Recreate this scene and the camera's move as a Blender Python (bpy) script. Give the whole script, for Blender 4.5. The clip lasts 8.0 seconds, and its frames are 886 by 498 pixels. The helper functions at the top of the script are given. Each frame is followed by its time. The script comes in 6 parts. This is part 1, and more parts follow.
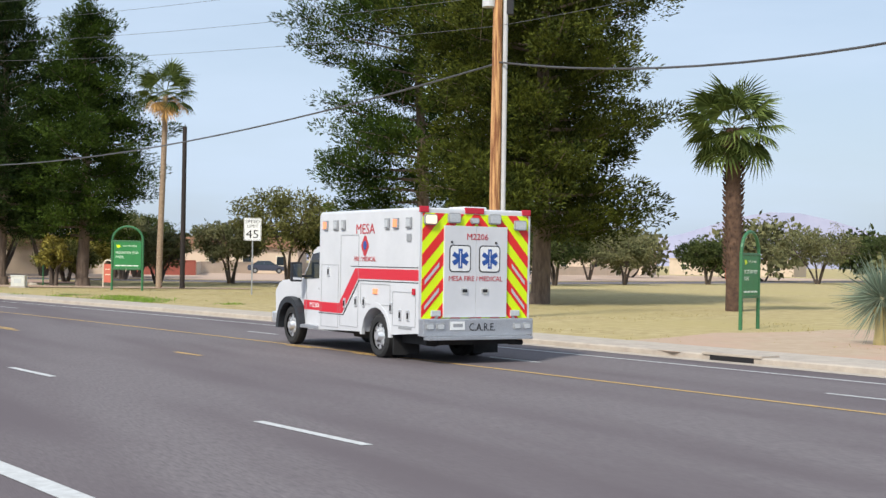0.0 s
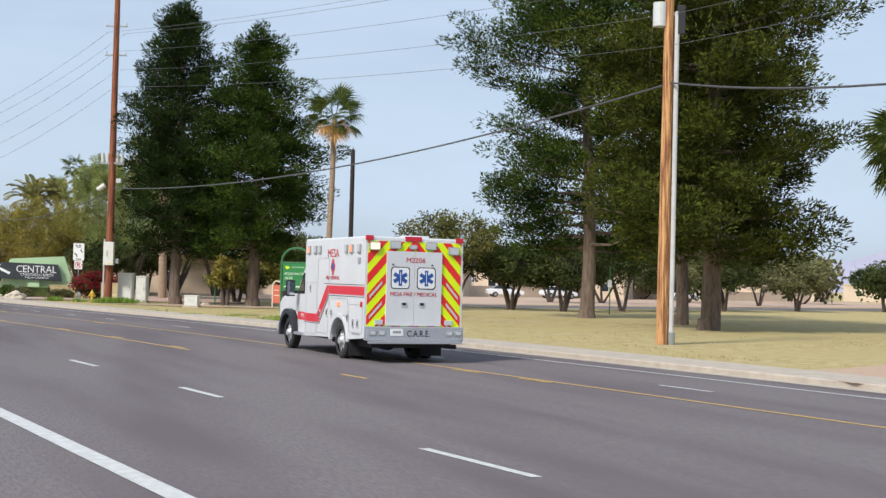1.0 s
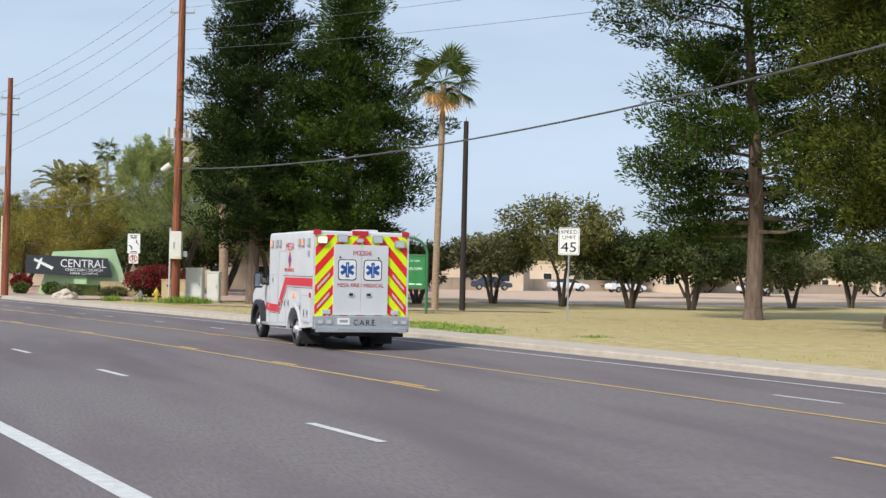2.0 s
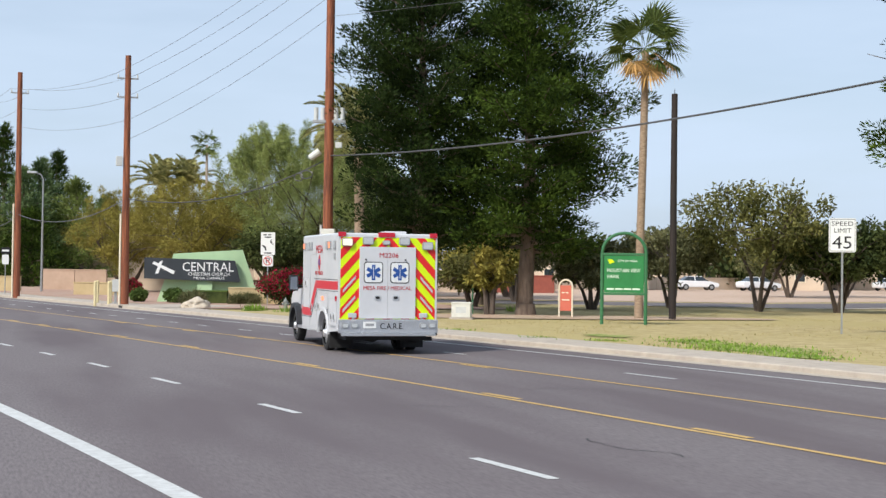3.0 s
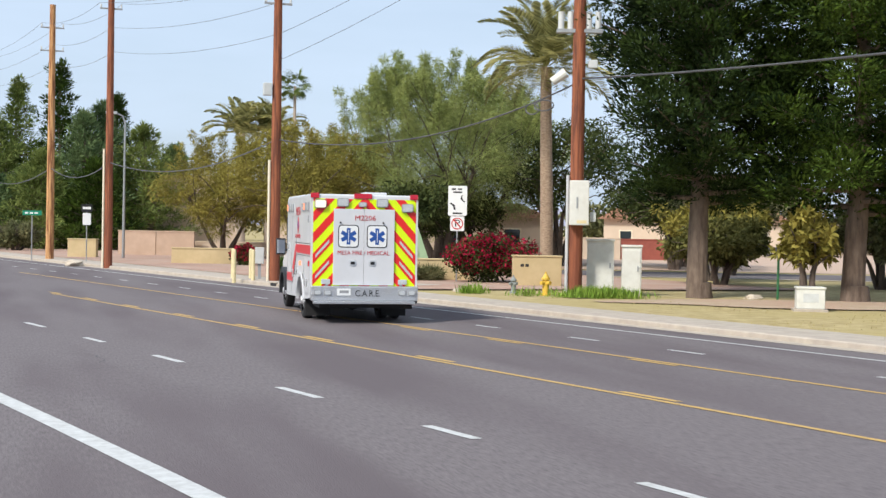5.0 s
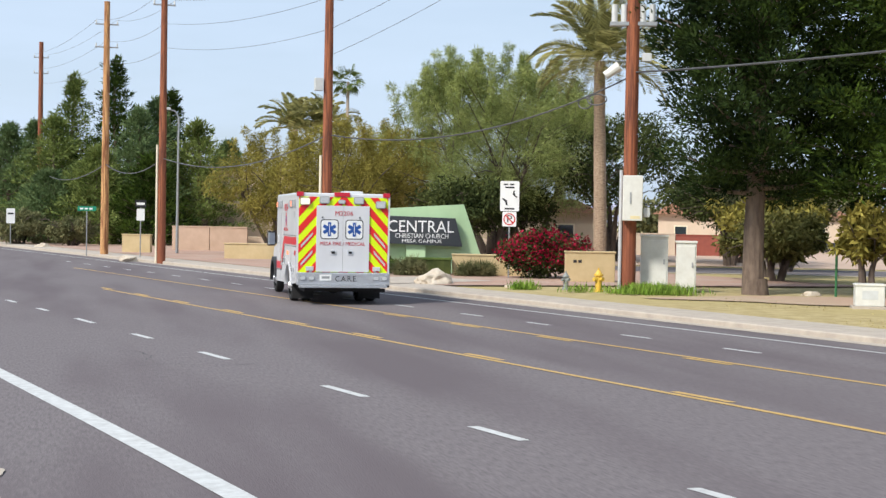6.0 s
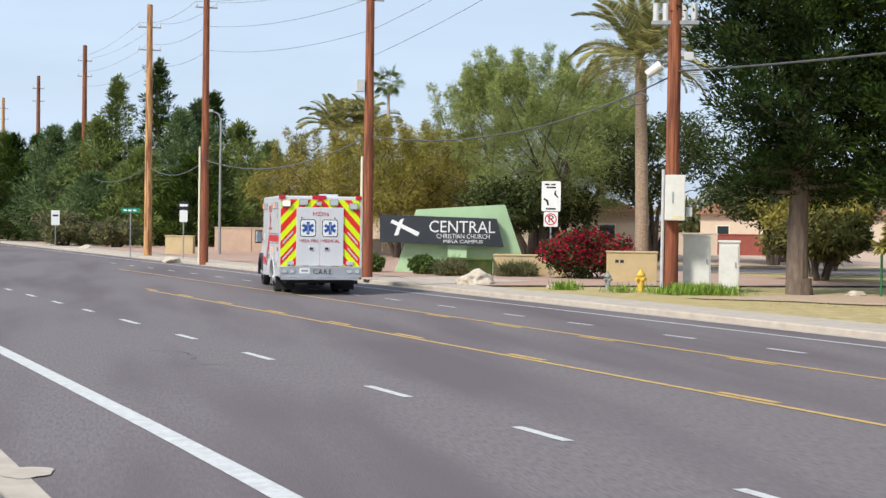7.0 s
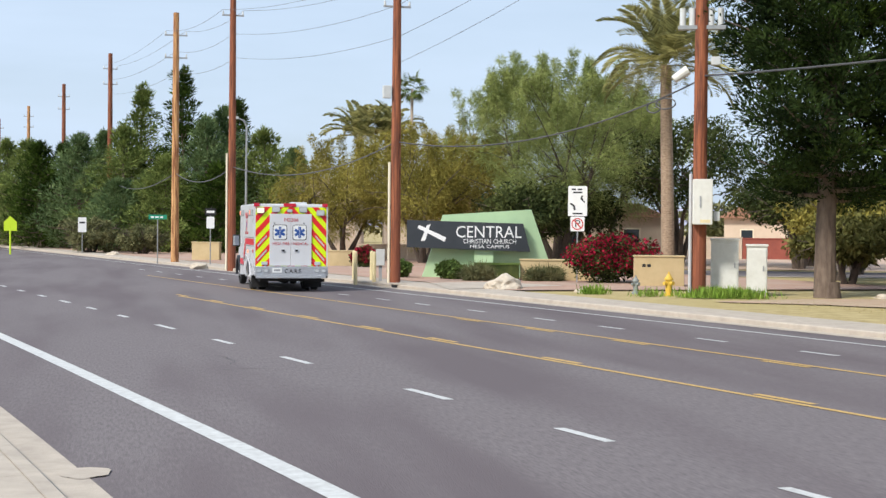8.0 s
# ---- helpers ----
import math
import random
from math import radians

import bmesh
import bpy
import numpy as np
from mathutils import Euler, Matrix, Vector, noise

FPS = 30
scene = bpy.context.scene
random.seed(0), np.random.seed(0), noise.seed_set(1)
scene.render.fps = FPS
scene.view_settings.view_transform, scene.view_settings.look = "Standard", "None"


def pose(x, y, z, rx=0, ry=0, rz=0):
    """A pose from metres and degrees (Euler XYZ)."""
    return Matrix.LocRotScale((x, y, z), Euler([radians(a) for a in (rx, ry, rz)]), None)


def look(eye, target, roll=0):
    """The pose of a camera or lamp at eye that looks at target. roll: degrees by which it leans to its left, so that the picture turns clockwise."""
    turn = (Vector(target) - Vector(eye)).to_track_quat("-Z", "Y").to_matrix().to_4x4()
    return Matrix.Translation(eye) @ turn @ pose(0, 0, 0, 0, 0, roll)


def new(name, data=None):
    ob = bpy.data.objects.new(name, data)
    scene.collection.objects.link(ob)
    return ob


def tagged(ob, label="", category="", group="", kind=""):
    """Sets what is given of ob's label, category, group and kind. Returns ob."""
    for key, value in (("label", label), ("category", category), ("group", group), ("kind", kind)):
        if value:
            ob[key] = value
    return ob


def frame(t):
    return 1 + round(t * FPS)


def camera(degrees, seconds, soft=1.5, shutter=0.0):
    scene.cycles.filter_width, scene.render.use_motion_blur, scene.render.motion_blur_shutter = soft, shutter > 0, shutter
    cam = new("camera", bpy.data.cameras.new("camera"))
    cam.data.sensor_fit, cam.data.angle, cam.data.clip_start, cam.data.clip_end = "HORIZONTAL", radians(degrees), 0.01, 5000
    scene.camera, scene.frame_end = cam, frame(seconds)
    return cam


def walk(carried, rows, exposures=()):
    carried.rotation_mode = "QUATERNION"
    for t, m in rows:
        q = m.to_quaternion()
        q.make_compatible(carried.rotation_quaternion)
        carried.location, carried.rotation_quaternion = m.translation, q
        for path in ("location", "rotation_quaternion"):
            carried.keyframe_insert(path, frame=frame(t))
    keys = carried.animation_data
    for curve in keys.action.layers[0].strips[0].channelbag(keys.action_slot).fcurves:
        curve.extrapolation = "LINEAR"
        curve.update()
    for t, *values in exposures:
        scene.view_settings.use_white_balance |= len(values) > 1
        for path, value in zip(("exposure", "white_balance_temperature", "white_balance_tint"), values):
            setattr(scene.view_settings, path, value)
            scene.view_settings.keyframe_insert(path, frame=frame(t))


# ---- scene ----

# ---------------- camera ----------------
cam = camera(36.2, 8.0, soft=1.45)
# seconds, eye x, y, z, heading right of +y, tilt up, lean
PATH = [
    (0.0, 16.13, -26.52, 1.86, 28.58, 0.53, 0.96),
    (0.5, 16.21, -25.84, 1.85, 24.77, 1.13, 1.47),
    (1.0, 16.28, -26.05, 1.87, 21.62, 1.36, 1.51),
    (1.2, 16.36, -25.89, 1.88, 20.89, 1.02, 1.03),
    (2.3, 13.97, -6.35, 1.93, 21.84, 1.03, 1.19),
    (2.5, 13.43, -3.29, 1.98, 21.61, 1.14, 0.71),
    (3.0, 13.10, -1.20, 2.03, 19.05, 0.83, 0.75),
    (3.5, 11.79, 6.16, 2.10, 21.14, -0.02, 0.48),
    (4.0, 10.95, 12.21, 2.12, 21.30, -0.35, 0.37),
    (4.5, 9.97, 17.01, 2.15, 20.94, -0.75, 1.16),
    (4.7, 9.97, 17.01, 2.15, 19.79, -0.94, 1.16),
    (5.8, 10.19, 17.38, 2.16, 17.50, -0.72, 1.02),
    (6.0, 10.19, 17.38, 2.16, 16.45, -1.15, 1.02),
    (6.5, 10.17, 17.28, 2.16, 14.74, -1.87, 0.85),
    (7.0, 10.16, 17.37, 2.16, 14.73, -1.16, 0.81),
    (7.5, 10.15, 17.38, 2.15, 14.80, -0.86, 0.71),
    (8.0, 9.88, 17.20, 2.15, 13.84, -0.94, 0.55),
]


def aim(x, y, z, heading, tilt, lean):
    a, b = radians(heading), radians(tilt)
    way = Vector((math.sin(a) * math.cos(b), math.cos(a) * math.cos(b), math.sin(b)))
    eye = Vector((x, y, z))
    return look(eye, eye + way * 10, lean)


walk(cam, [(r[0], aim(*r[1:])) for r in PATH], exposures=[(0.0, 0.28), (1.2, 0.20), (2.5, 0.24), (3.5, 0.32), (4.5, 0.36), (8.0, 0.35)])

# ---------------- world and light ----------------
world = bpy.data.worlds.new("sky")
scene.world = world
world.use_nodes = True
wn, wl = world.node_tree.nodes, world.node_tree.links
wn.clear()
w_out = wn.new("ShaderNodeOutputWorld")
w_bg = wn.new("ShaderNodeBackground")
w_sky = wn.new("ShaderNodeTexSky")
w_sky.sky_type = "NISHITA"
w_sky.sun_disc = False
w_sky.sun_elevation = radians(42)
w_sky.sun_rotation = radians(240)
w_sky.dust_density = 2.0
w_co = wn.new("ShaderNodeTexCoord")
w_map = wn.new("ShaderNodeMapping")
w_map.inputs["Scale"].default_value = (1.2, 1.2, 6.0)
w_noise = wn.new("ShaderNodeTexNoise")
w_noise.inputs["Scale"].default_value = 1.6
w_noise.inputs["Detail"].default_value = 5
w_noise.inputs["Roughness"].default_value = 0.55
w_ramp = wn.new("ShaderNodeValToRGB")
w_ramp.color_ramp.elements[0].position, w_ramp.color_ramp.elements[0].color = 0.36, (0.62, 0.62, 0.62, 1)
w_ramp.color_ramp.elements[1].position, w_ramp.color_ramp.elements[1].color = 0.66, (0.95, 0.95, 0.95, 1)
w_mix = wn.new("ShaderNodeMix")
w_mix.data_type = "RGBA"
w_mix.inputs[7].default_value = (5.35, 6.5, 8.1, 1)
wl.new(w_co.outputs["Generated"], w_map.inputs["Vector"])
wl.new(w_map.outputs[0], w_noise.inputs["Vector"])
wl.new(w_noise.outputs["Fac"], w_ramp.inputs["Fac"])
wl.new(w_ramp.outputs["Color"], w_mix.inputs[0])
wl.new(w_sky.outputs["Color"], w_mix.inputs[6])
wl.new(w_mix.outputs[2], w_bg.inputs["Color"])
w_bg.inputs["Strength"].default_value = 0.102
wl.new(w_bg.outputs[0], w_out.inputs["Surface"])

sun = new("sun", bpy.data.lights.new("sun", "SUN"))
sun.data.energy = 3.5
sun.data.angle = radians(9)
sun.data.color = (1.0, 0.95, 0.87)
sun.matrix_world = look((-46, -27, 50), (0, 0, 0))
scene.view_settings.exposure = 0.3


# ---------------- materials ----------------
def material(name, color, rough=0.8, metal=0.0, second=None, scale=4.0, detail=6.0, bump=0.0, bump_scale=None,
             stretch=(1, 1, 1), spec=0.5, emit=None, island=0.0, sharp=0.18, big=None, big_scale=0.25, object_random=0.0):
    m = bpy.data.materials.new(name)
    m.use_nodes = True
    n, l = m.node_tree.nodes, m.node_tree.links
    b = n["Principled BSDF"]
    b.inputs["Roughness"].default_value = rough
    b.inputs["Metallic"].default_value = metal
    b.inputs["Specular IOR Level"].default_value = spec
    b.inputs["Base Color"].default_value = (*color, 1)
    out = None
    co = n.new("ShaderNodeTexCoord")
    mp = n.new("ShaderNodeMapping")
    mp.inputs["Scale"].default_value = stretch
    l.new(co.outputs["Object"], mp.inputs["Vector"])
    if second:
        t = n.new("ShaderNodeTexNoise")
        t.inputs["Scale"].default_value, t.inputs["Detail"].default_value = scale, detail
        t.inputs["Roughness"].default_value = 0.65
        l.new(mp.outputs[0], t.inputs["Vector"])
        r = n.new("ShaderNodeValToRGB")
        r.color_ramp.elements[0].position, r.color_ramp.elements[1].position = 0.5 - sharp, 0.5 + sharp
        r.color_ramp.elements[0].color, r.color_ramp.elements[1].color = (*color, 1), (*second, 1)
        l.new(t.outputs["Fac"], r.inputs["Fac"])
        out = r.outputs["Color"]
    if big:
        t2 = n.new("ShaderNodeTexNoise")
        t2.inputs["Scale"].default_value, t2.inputs["Detail"].default_value = big_scale, 3
        l.new(mp.outputs[0], t2.inputs["Vector"])
        r2 = n.new("ShaderNodeValToRGB")
        r2.color_ramp.elements[0].position, r2.color_ramp.elements[1].position = 0.42, 0.66
        mx = n.new("ShaderNodeMix")
        mx.data_type = "RGBA"
        l.new(t2.outputs["Fac"], r2.inputs["Fac"])
        l.new(r2.outputs["Color"], mx.inputs[0])
        if out:
            l.new(out, mx.inputs[6])
        else:
            mx.inputs[6].default_value = (*color, 1)
        mx.inputs[7].default_value = (*big, 1)
        out = mx.outputs[2]
    if island or object_random:
        g = n.new("ShaderNodeNewGeometry") if island else n.new("ShaderNodeObjectInfo")
        hs = n.new("ShaderNodeHueSaturation")
        ma = n.new("ShaderNodeMapRange")
        k = island or object_random
        ma.inputs["To Min"].default_value, ma.inputs["To Max"].default_value = 1 - k, 1 + k
        l.new(g.outputs["Random Per Island" if island else "Random"], ma.inputs["Value"])
        l.new(ma.outputs[0], hs.inputs["Value"])
        if out:
            l.new(out, hs.inputs["Color"])
        else:
            hs.inputs["Color"].default_value = (*color, 1)
        out = hs.outputs["Color"]
    if out:
        l.new(out, b.inputs["Base Color"])
    if bump:
        t3 = n.new("ShaderNodeTexNoise")
        t3.inputs["Scale"].default_value, t3.inputs["Detail"].default_value = bump_scale or scale * 3, 4
        l.new(mp.outputs[0], t3.inputs["Vector"])
        bp = n.new("ShaderNodeBump")
        bp.inputs["Strength"].default_value, bp.inputs["Distance"].default_value = bump, 0.02
        l.new(t3.outputs["Fac"], bp.inputs["Height"])
        l.new(bp.outputs[0], b.inputs["Normal"])
    if emit:
        b.inputs["Emission Color"].default_value = (*emit[0], 1)
        b.inputs["Emission Strength"].default_value = emit[1]
    return m


def leafy(name, color, second, island=0.45, through_light=0.22):
    m = material(name, color, 0.75, second=second, scale=0.85, detail=4, sharp=0.14, island=island, spec=0.1)
    n, l = m.node_tree.nodes, m.node_tree.links
    b, o = n["Principled BSDF"], n["Material Output"]
    tr = n.new("ShaderNodeBsdfTranslucent")
    src = b.inputs["Base Color"].links[0].from_socket
    l.new(src, tr.inputs["Color"])
    mx = n.new("ShaderNodeMixShader")
    mx.inputs[0].default_value = through_light
    l.new(b.outputs[0], mx.inputs[1])
    l.new(tr.outputs[0], mx.inputs[2])
    l.new(mx.outputs[0], o.inputs["Surface"])
    return m


M_ASPHALT = material("asphalt", (0.095, 0.083, 0.088), 0.9, second=(0.218, 0.192, 0.194), scale=30, detail=9, sharp=0.28, bump=0.25, bump_scale=60,
                     big=(0.118, 0.098, 0.104), big_scale=0.55, stretch=(1, 0.16, 1), spec=0.25)
M_PATCH = material("asphalt_patch", (0.108, 0.095, 0.100), 0.92, second=(0.165, 0.148, 0.150), scale=2.2, bump=0.4, bump_scale=50, spec=0.2)
M_CRACK = material("crack_sealant", (0.03, 0.028, 0.03), 0.7, second=(0.05, 0.05, 0.05), scale=10)
M_WHITE_LINE = material("white_road_paint", (0.60, 0.61, 0.60), 0.7, second=(0.42, 0.42, 0.41), scale=7, detail=9)
M_YELLOW_LINE = material("yellow_road_paint", (0.60, 0.38, 0.11), 0.7, second=(0.40, 0.27, 0.11), scale=7, detail=9)
M_CONCRETE = material("concrete", (0.47, 0.41, 0.34), 0.9, second=(0.36, 0.31, 0.26), scale=3, bump=0.2, bump_scale=40)
M_GRASS = material("dry_lawn", (0.47, 0.385, 0.21), 0.95, second=(0.33, 0.265, 0.125), scale=2.2, detail=10, sharp=0.12, bump=0.8, bump_scale=14,
                   big=(0.40, 0.33, 0.155), big_scale=0.12, spec=0.1)
M_GRAVEL = material("pink_gravel", (0.46, 0.30, 0.23), 0.95, second=(0.36, 0.24, 0.19), scale=14, bump=0.7, bump_scale=45,
                    big=(0.42, 0.31, 0.25), big_scale=0.4, spec=0.1)
M_DIRT = material("pale_dirt", (0.47, 0.37, 0.27), 0.95, second=(0.40, 0.30, 0.21), scale=2.5, bump=0.5, bump_scale=30,
                  big=(0.46, 0.32, 0.24), big_scale=0.3, spec=0.1)
M_GREEN_PATCH = material("green_dry_turf", (0.13, 0.21, 0.04), 0.95, second=(0.40, 0.36, 0.16), scale=3.2, detail=10, sharp=0.16, bump=0.6, bump_scale=20, spec=0.1)
M_LAWN_BLADE = leafy("green_weeds", (0.13, 0.24, 0.03), (0.27, 0.37, 0.07))
M_STRAW = leafy("dry_grass_tuft", (0.46, 0.38, 0.19), (0.38, 0.32, 0.14), 0.2)
M_BARK = material("pine_bark", (0.085, 0.058, 0.044), 0.95, second=(0.20, 0.15, 0.115), scale=5, bump=0.9, bump_scale=12, stretch=(1, 1, 0.25))
M_TWIG = material("dead_twig", (0.30, 0.26, 0.22), 0.9, second=(0.2, 0.17, 0.14), scale=6)
M_DARK_BARK = material("mesquite_bark", (0.06, 0.045, 0.035), 0.95, second=(0.13, 0.1, 0.08), scale=6, bump=0.8, stretch=(1, 1, 0.3))
M_PALM_BARK = material("palm_bark", (0.22, 0.15, 0.10), 0.95, second=(0.40, 0.30, 0.21), scale=7, bump=0.9, bump_scale=16, stretch=(1, 1, 2.5))
M_BOOTS = material("dark_leaf_boots", (0.050, 0.028, 0.020), 0.95, second=(0.13, 0.075, 0.048), scale=5)
M_PALM_GREY = material("grey_palm_trunk", (0.33, 0.27, 0.21), 0.95, second=(0.45, 0.38, 0.31), scale=6, bump=0.6, stretch=(1, 1, 3))
# Dark tone near black: some inner crown shade is put into the colour.
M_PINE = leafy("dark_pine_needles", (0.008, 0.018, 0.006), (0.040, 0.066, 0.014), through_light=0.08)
M_WOOD = leafy("conifer_needles", (0.095, 0.135, 0.038), (0.235, 0.280, 0.080))
M_WOOD_BLUE = leafy("bluish_conifer_needles", (0.072, 0.124, 0.052), (0.185, 0.245, 0.100))
# Park pines too: first tone lowered to carry shade inside the crowns.
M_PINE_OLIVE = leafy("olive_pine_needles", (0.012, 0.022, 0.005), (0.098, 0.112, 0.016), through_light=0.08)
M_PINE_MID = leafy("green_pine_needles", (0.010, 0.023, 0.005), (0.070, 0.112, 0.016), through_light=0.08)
M_MESQUITE = leafy("mesquite_leaves", (0.170, 0.215, 0.068), (0.370, 0.410, 0.145), through_light=0.35)
M_OLIVE = leafy("yellow_green_leaves", (0.180, 0.165, 0.036), (0.340, 0.290, 0.072))
M_OLIVE_DULL = leafy("dull_olive_leaves", (0.085, 0.092, 0.028), (0.200, 0.190, 0.062))
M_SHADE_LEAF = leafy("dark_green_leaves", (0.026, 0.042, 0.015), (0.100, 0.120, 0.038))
M_FAR_LEAF = leafy("dusty_green_leaves", (0.12, 0.13, 0.06), (0.20, 0.19, 0.09))
M_PALM_LEAF = leafy("fan_palm_leaf", (0.040, 0.070, 0.018), (0.150, 0.185, 0.050))
M_PALM_DRY = leafy("dry_palm_leaf", (0.50, 0.28, 0.10), (0.60, 0.38, 0.16))
M_DATE_LEAF = leafy("date_palm_leaf", (0.190, 0.195, 0.070), (0.380, 0.360, 0.150), through_light=0.35)
M_SOTOL = leafy("blue_green_spikes", (0.17, 0.23, 0.17), (0.30, 0.36, 0.27))
M_BOUG = leafy("bougainvillea_blossom", (0.24, 0.008, 0.028), (0.40, 0.02, 0.055))
M_HEDGE = leafy("hedge_leaf", (0.07, 0.12, 0.03), (0.14, 0.19, 0.055))
M_POLE = material("brown_utility_pole_wood", (0.33, 0.110, 0.048), 0.85, second=(0.10, 0.034, 0.020), scale=16, sharp=0.08, bump=0.6, stretch=(1, 1, 0.05), big=(0.22, 0.065, 0.032), big_scale=0.9)
M_POLE_LIGHT = material("orange_utility_pole_wood", (0.60, 0.33, 0.14), 0.85, second=(0.20, 0.075, 0.030), sharp=0.09, scale=14, bump=0.5, stretch=(1, 1, 0.05))
M_POLE_BLACK = material("dark_stained_pole", (0.014, 0.010, 0.010), 0.8, second=(0.032, 0.022, 0.018), scale=6, stretch=(1, 1, 0.1))
M_CONDUIT = material("grey_conduit", (0.55, 0.55, 0.55), 0.5, second=(0.45, 0.45, 0.46), scale=3)
M_WIRE = material("black_cable", (0.05, 0.05, 0.055), 0.45, second=(0.09, 0.09, 0.095), scale=3)
M_WIRE_THIN = material("grey_wire", (0.10, 0.10, 0.11), 0.5)
M_GALV = material("galvanised_steel", (0.42, 0.43, 0.43), 0.45, 0.7, second=(0.33, 0.34, 0.34), scale=12)
M_TRANSFORMER = material("light_grey_enamel", (0.58, 0.60, 0.60), 0.45, second=(0.5, 0.51, 0.5), scale=4)
M_CABINET = material("off_white_enamel", (0.68, 0.68, 0.63), 0.5, second=(0.58, 0.57, 0.52), scale=3)
M_SIGN_WHITE = material("white_reflective_sheet", (0.80, 0.81, 0.80), 0.4, second=(0.74, 0.75, 0.74), scale=5)
M_BLACK = material("black_paint", (0.012, 0.012, 0.014), 0.5)
M_SIGN_RED = material("red_sign_ink", (0.55, 0.03, 0.03), 0.5)
M_PARK_GREEN = material("green_sign_panel", (0.022, 0.185, 0.050), 0.45, second=(0.028, 0.22, 0.062), scale=3)
M_PARK_POST = material("dark_green_post_paint", (0.03, 0.14, 0.055), 0.45, second=(0.045, 0.17, 0.07), scale=5)
M_PALE = material("pale_sign_ink", (0.72, 0.82, 0.70), 0.5)
M_MINT = material("mint_painted_stucco", (0.47, 0.66, 0.40), 0.85, second=(0.41, 0.59, 0.35), scale=1.4, bump=0.25, bump_scale=40)
M_SIGN_DARK = material("charcoal_sign_panel", (0.030, 0.036, 0.044), 0.45, second=(0.04, 0.046, 0.054), scale=2)
M_SIGN_TEXT = material("white_sign_letters", (0.82, 0.83, 0.83), 0.5)
M_STUCCO = material("tan_stucco", (0.56, 0.44, 0.25), 0.9, second=(0.48, 0.37, 0.20), scale=2, bump=0.3, bump_scale=50)
M_BUILDING = material("beige_building_wall", (0.62, 0.50, 0.38), 0.9, second=(0.55, 0.44, 0.33), scale=0.8)
M_FENCE = material("tan_block_wall", (0.50, 0.36, 0.27), 0.9, second=(0.42, 0.30, 0.22), scale=1.2, bump=0.3)
M_REDWALL = material("rust_red_gate", (0.33, 0.09, 0.06), 0.8, second=(0.26, 0.07, 0.05), scale=2)
M_ROOF = material("clay_tile_roof", (0.36, 0.19, 0.12), 0.85, second=(0.28, 0.15, 0.10), scale=5)
M_ROCK = material("pale_boulder", (0.60, 0.53, 0.43), 0.9, second=(0.42, 0.35, 0.27), scale=3, bump=0.7, bump_scale=9)
M_BOLLARD = material("cream_bollard_paint", (0.72, 0.62, 0.36), 0.6, second=(0.62, 0.52, 0.29), scale=4)
M_HYDRANT = material("yellow_hydrant_paint", (0.70, 0.46, 0.06), 0.5, second=(0.6, 0.38, 0.05), scale=6)
M_HYDRANT_GREY = material("grey_valve_paint", (0.26, 0.28, 0.27), 0.6, second=(0.2, 0.22, 0.21), scale=6)
M_STREET_GREEN = material("street_sign_green", (0.01, 0.25, 0.14), 0.5)
M_LIME = material("fluorescent_school_sign", (0.60, 0.80, 0.03), 0.5)
# Distance haze is put into the ridge's pale blue-purple colour.
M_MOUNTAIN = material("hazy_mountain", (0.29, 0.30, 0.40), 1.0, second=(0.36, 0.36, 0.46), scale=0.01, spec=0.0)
M_ORANGE_TRUNK = material("terracotta_sign", (0.55, 0.13, 0.08), 0.6)
M_CREAM = material("cream_frame_paint", (0.74, 0.66, 0.50), 0.6)
# ambulance
M_BODY = material("white_vehicle_paint", (0.64, 0.65, 0.67), 0.25, second=(0.58, 0.59, 0.61), scale=1.5)
M_RED_STRIPE = material("red_vinyl_stripe", (0.62, 0.015, 0.035), 0.3)
M_CHEV_RED = material("red_reflective_chevron", (0.70, 0.018, 0.018), 0.4)
M_CHEV_YEL = material("lime_reflective_chevron", (0.66, 0.86, 0.0), 0.4)
M_STAR_BLUE = material("blue_decal", (0.015, 0.075, 0.30), 0.35)
M_TEXT_RED = material("red_lettering", (0.48, 0.03, 0.04), 0.4)
M_TREAD = material("diamond_plate_aluminium", (0.60, 0.61, 0.63), 0.38, 0.75, second=(0.44, 0.45, 0.47), scale=55, bump=0.6, bump_scale=60)
M_CHROME = material("polished_metal", (0.80, 0.81, 0.82), 0.28, 0.75)
M_RUBBER = material("tyre_rubber", (0.016, 0.016, 0.017), 0.85, second=(0.03, 0.03, 0.03), scale=9)
M_UNDER = material("black_chassis", (0.010, 0.010, 0.011), 0.8, second=(0.02, 0.02, 0.02), scale=5)
M_FENDER = material("black_plastic_flare", (0.022, 0.025, 0.030), 0.5)
M_GLASS = material("dark_tinted_glass", (0.02, 0.028, 0.035), 0.06, spec=0.8)
M_LENS_WHITE = material("clear_lamp_lens", (0.55, 0.57, 0.58), 0.2, second=(0.42, 0.44, 0.46), scale=30)
M_LENS_RED = material("red_lamp_lens", (0.40, 0.012, 0.03), 0.2, emit=((0.6, 0.01, 0.03), 0.15))
M_LENS_LIT = material("lit_warning_lamp", (0.9, 0.85, 0.7), 0.3, emit=((1.0, 0.72, 0.35), 0.45))
M_LENS_ORANGE = material("lit_amber_lamp", (0.9, 0.25, 0.12), 0.3, emit=((1.0, 0.22, 0.08), 0.8))
M_MIRROR = material("mirror_glass", (0.85, 0.87, 0.9), 0.04, 1.0)
M_GREY_TRIM = material("grey_trim", (0.30, 0.31, 0.32), 0.5)
M_CAR_WHITE = material("parked_car_white", (0.75, 0.76, 0.78), 0.3, second=(0.72, 0.73, 0.75), scale=2)
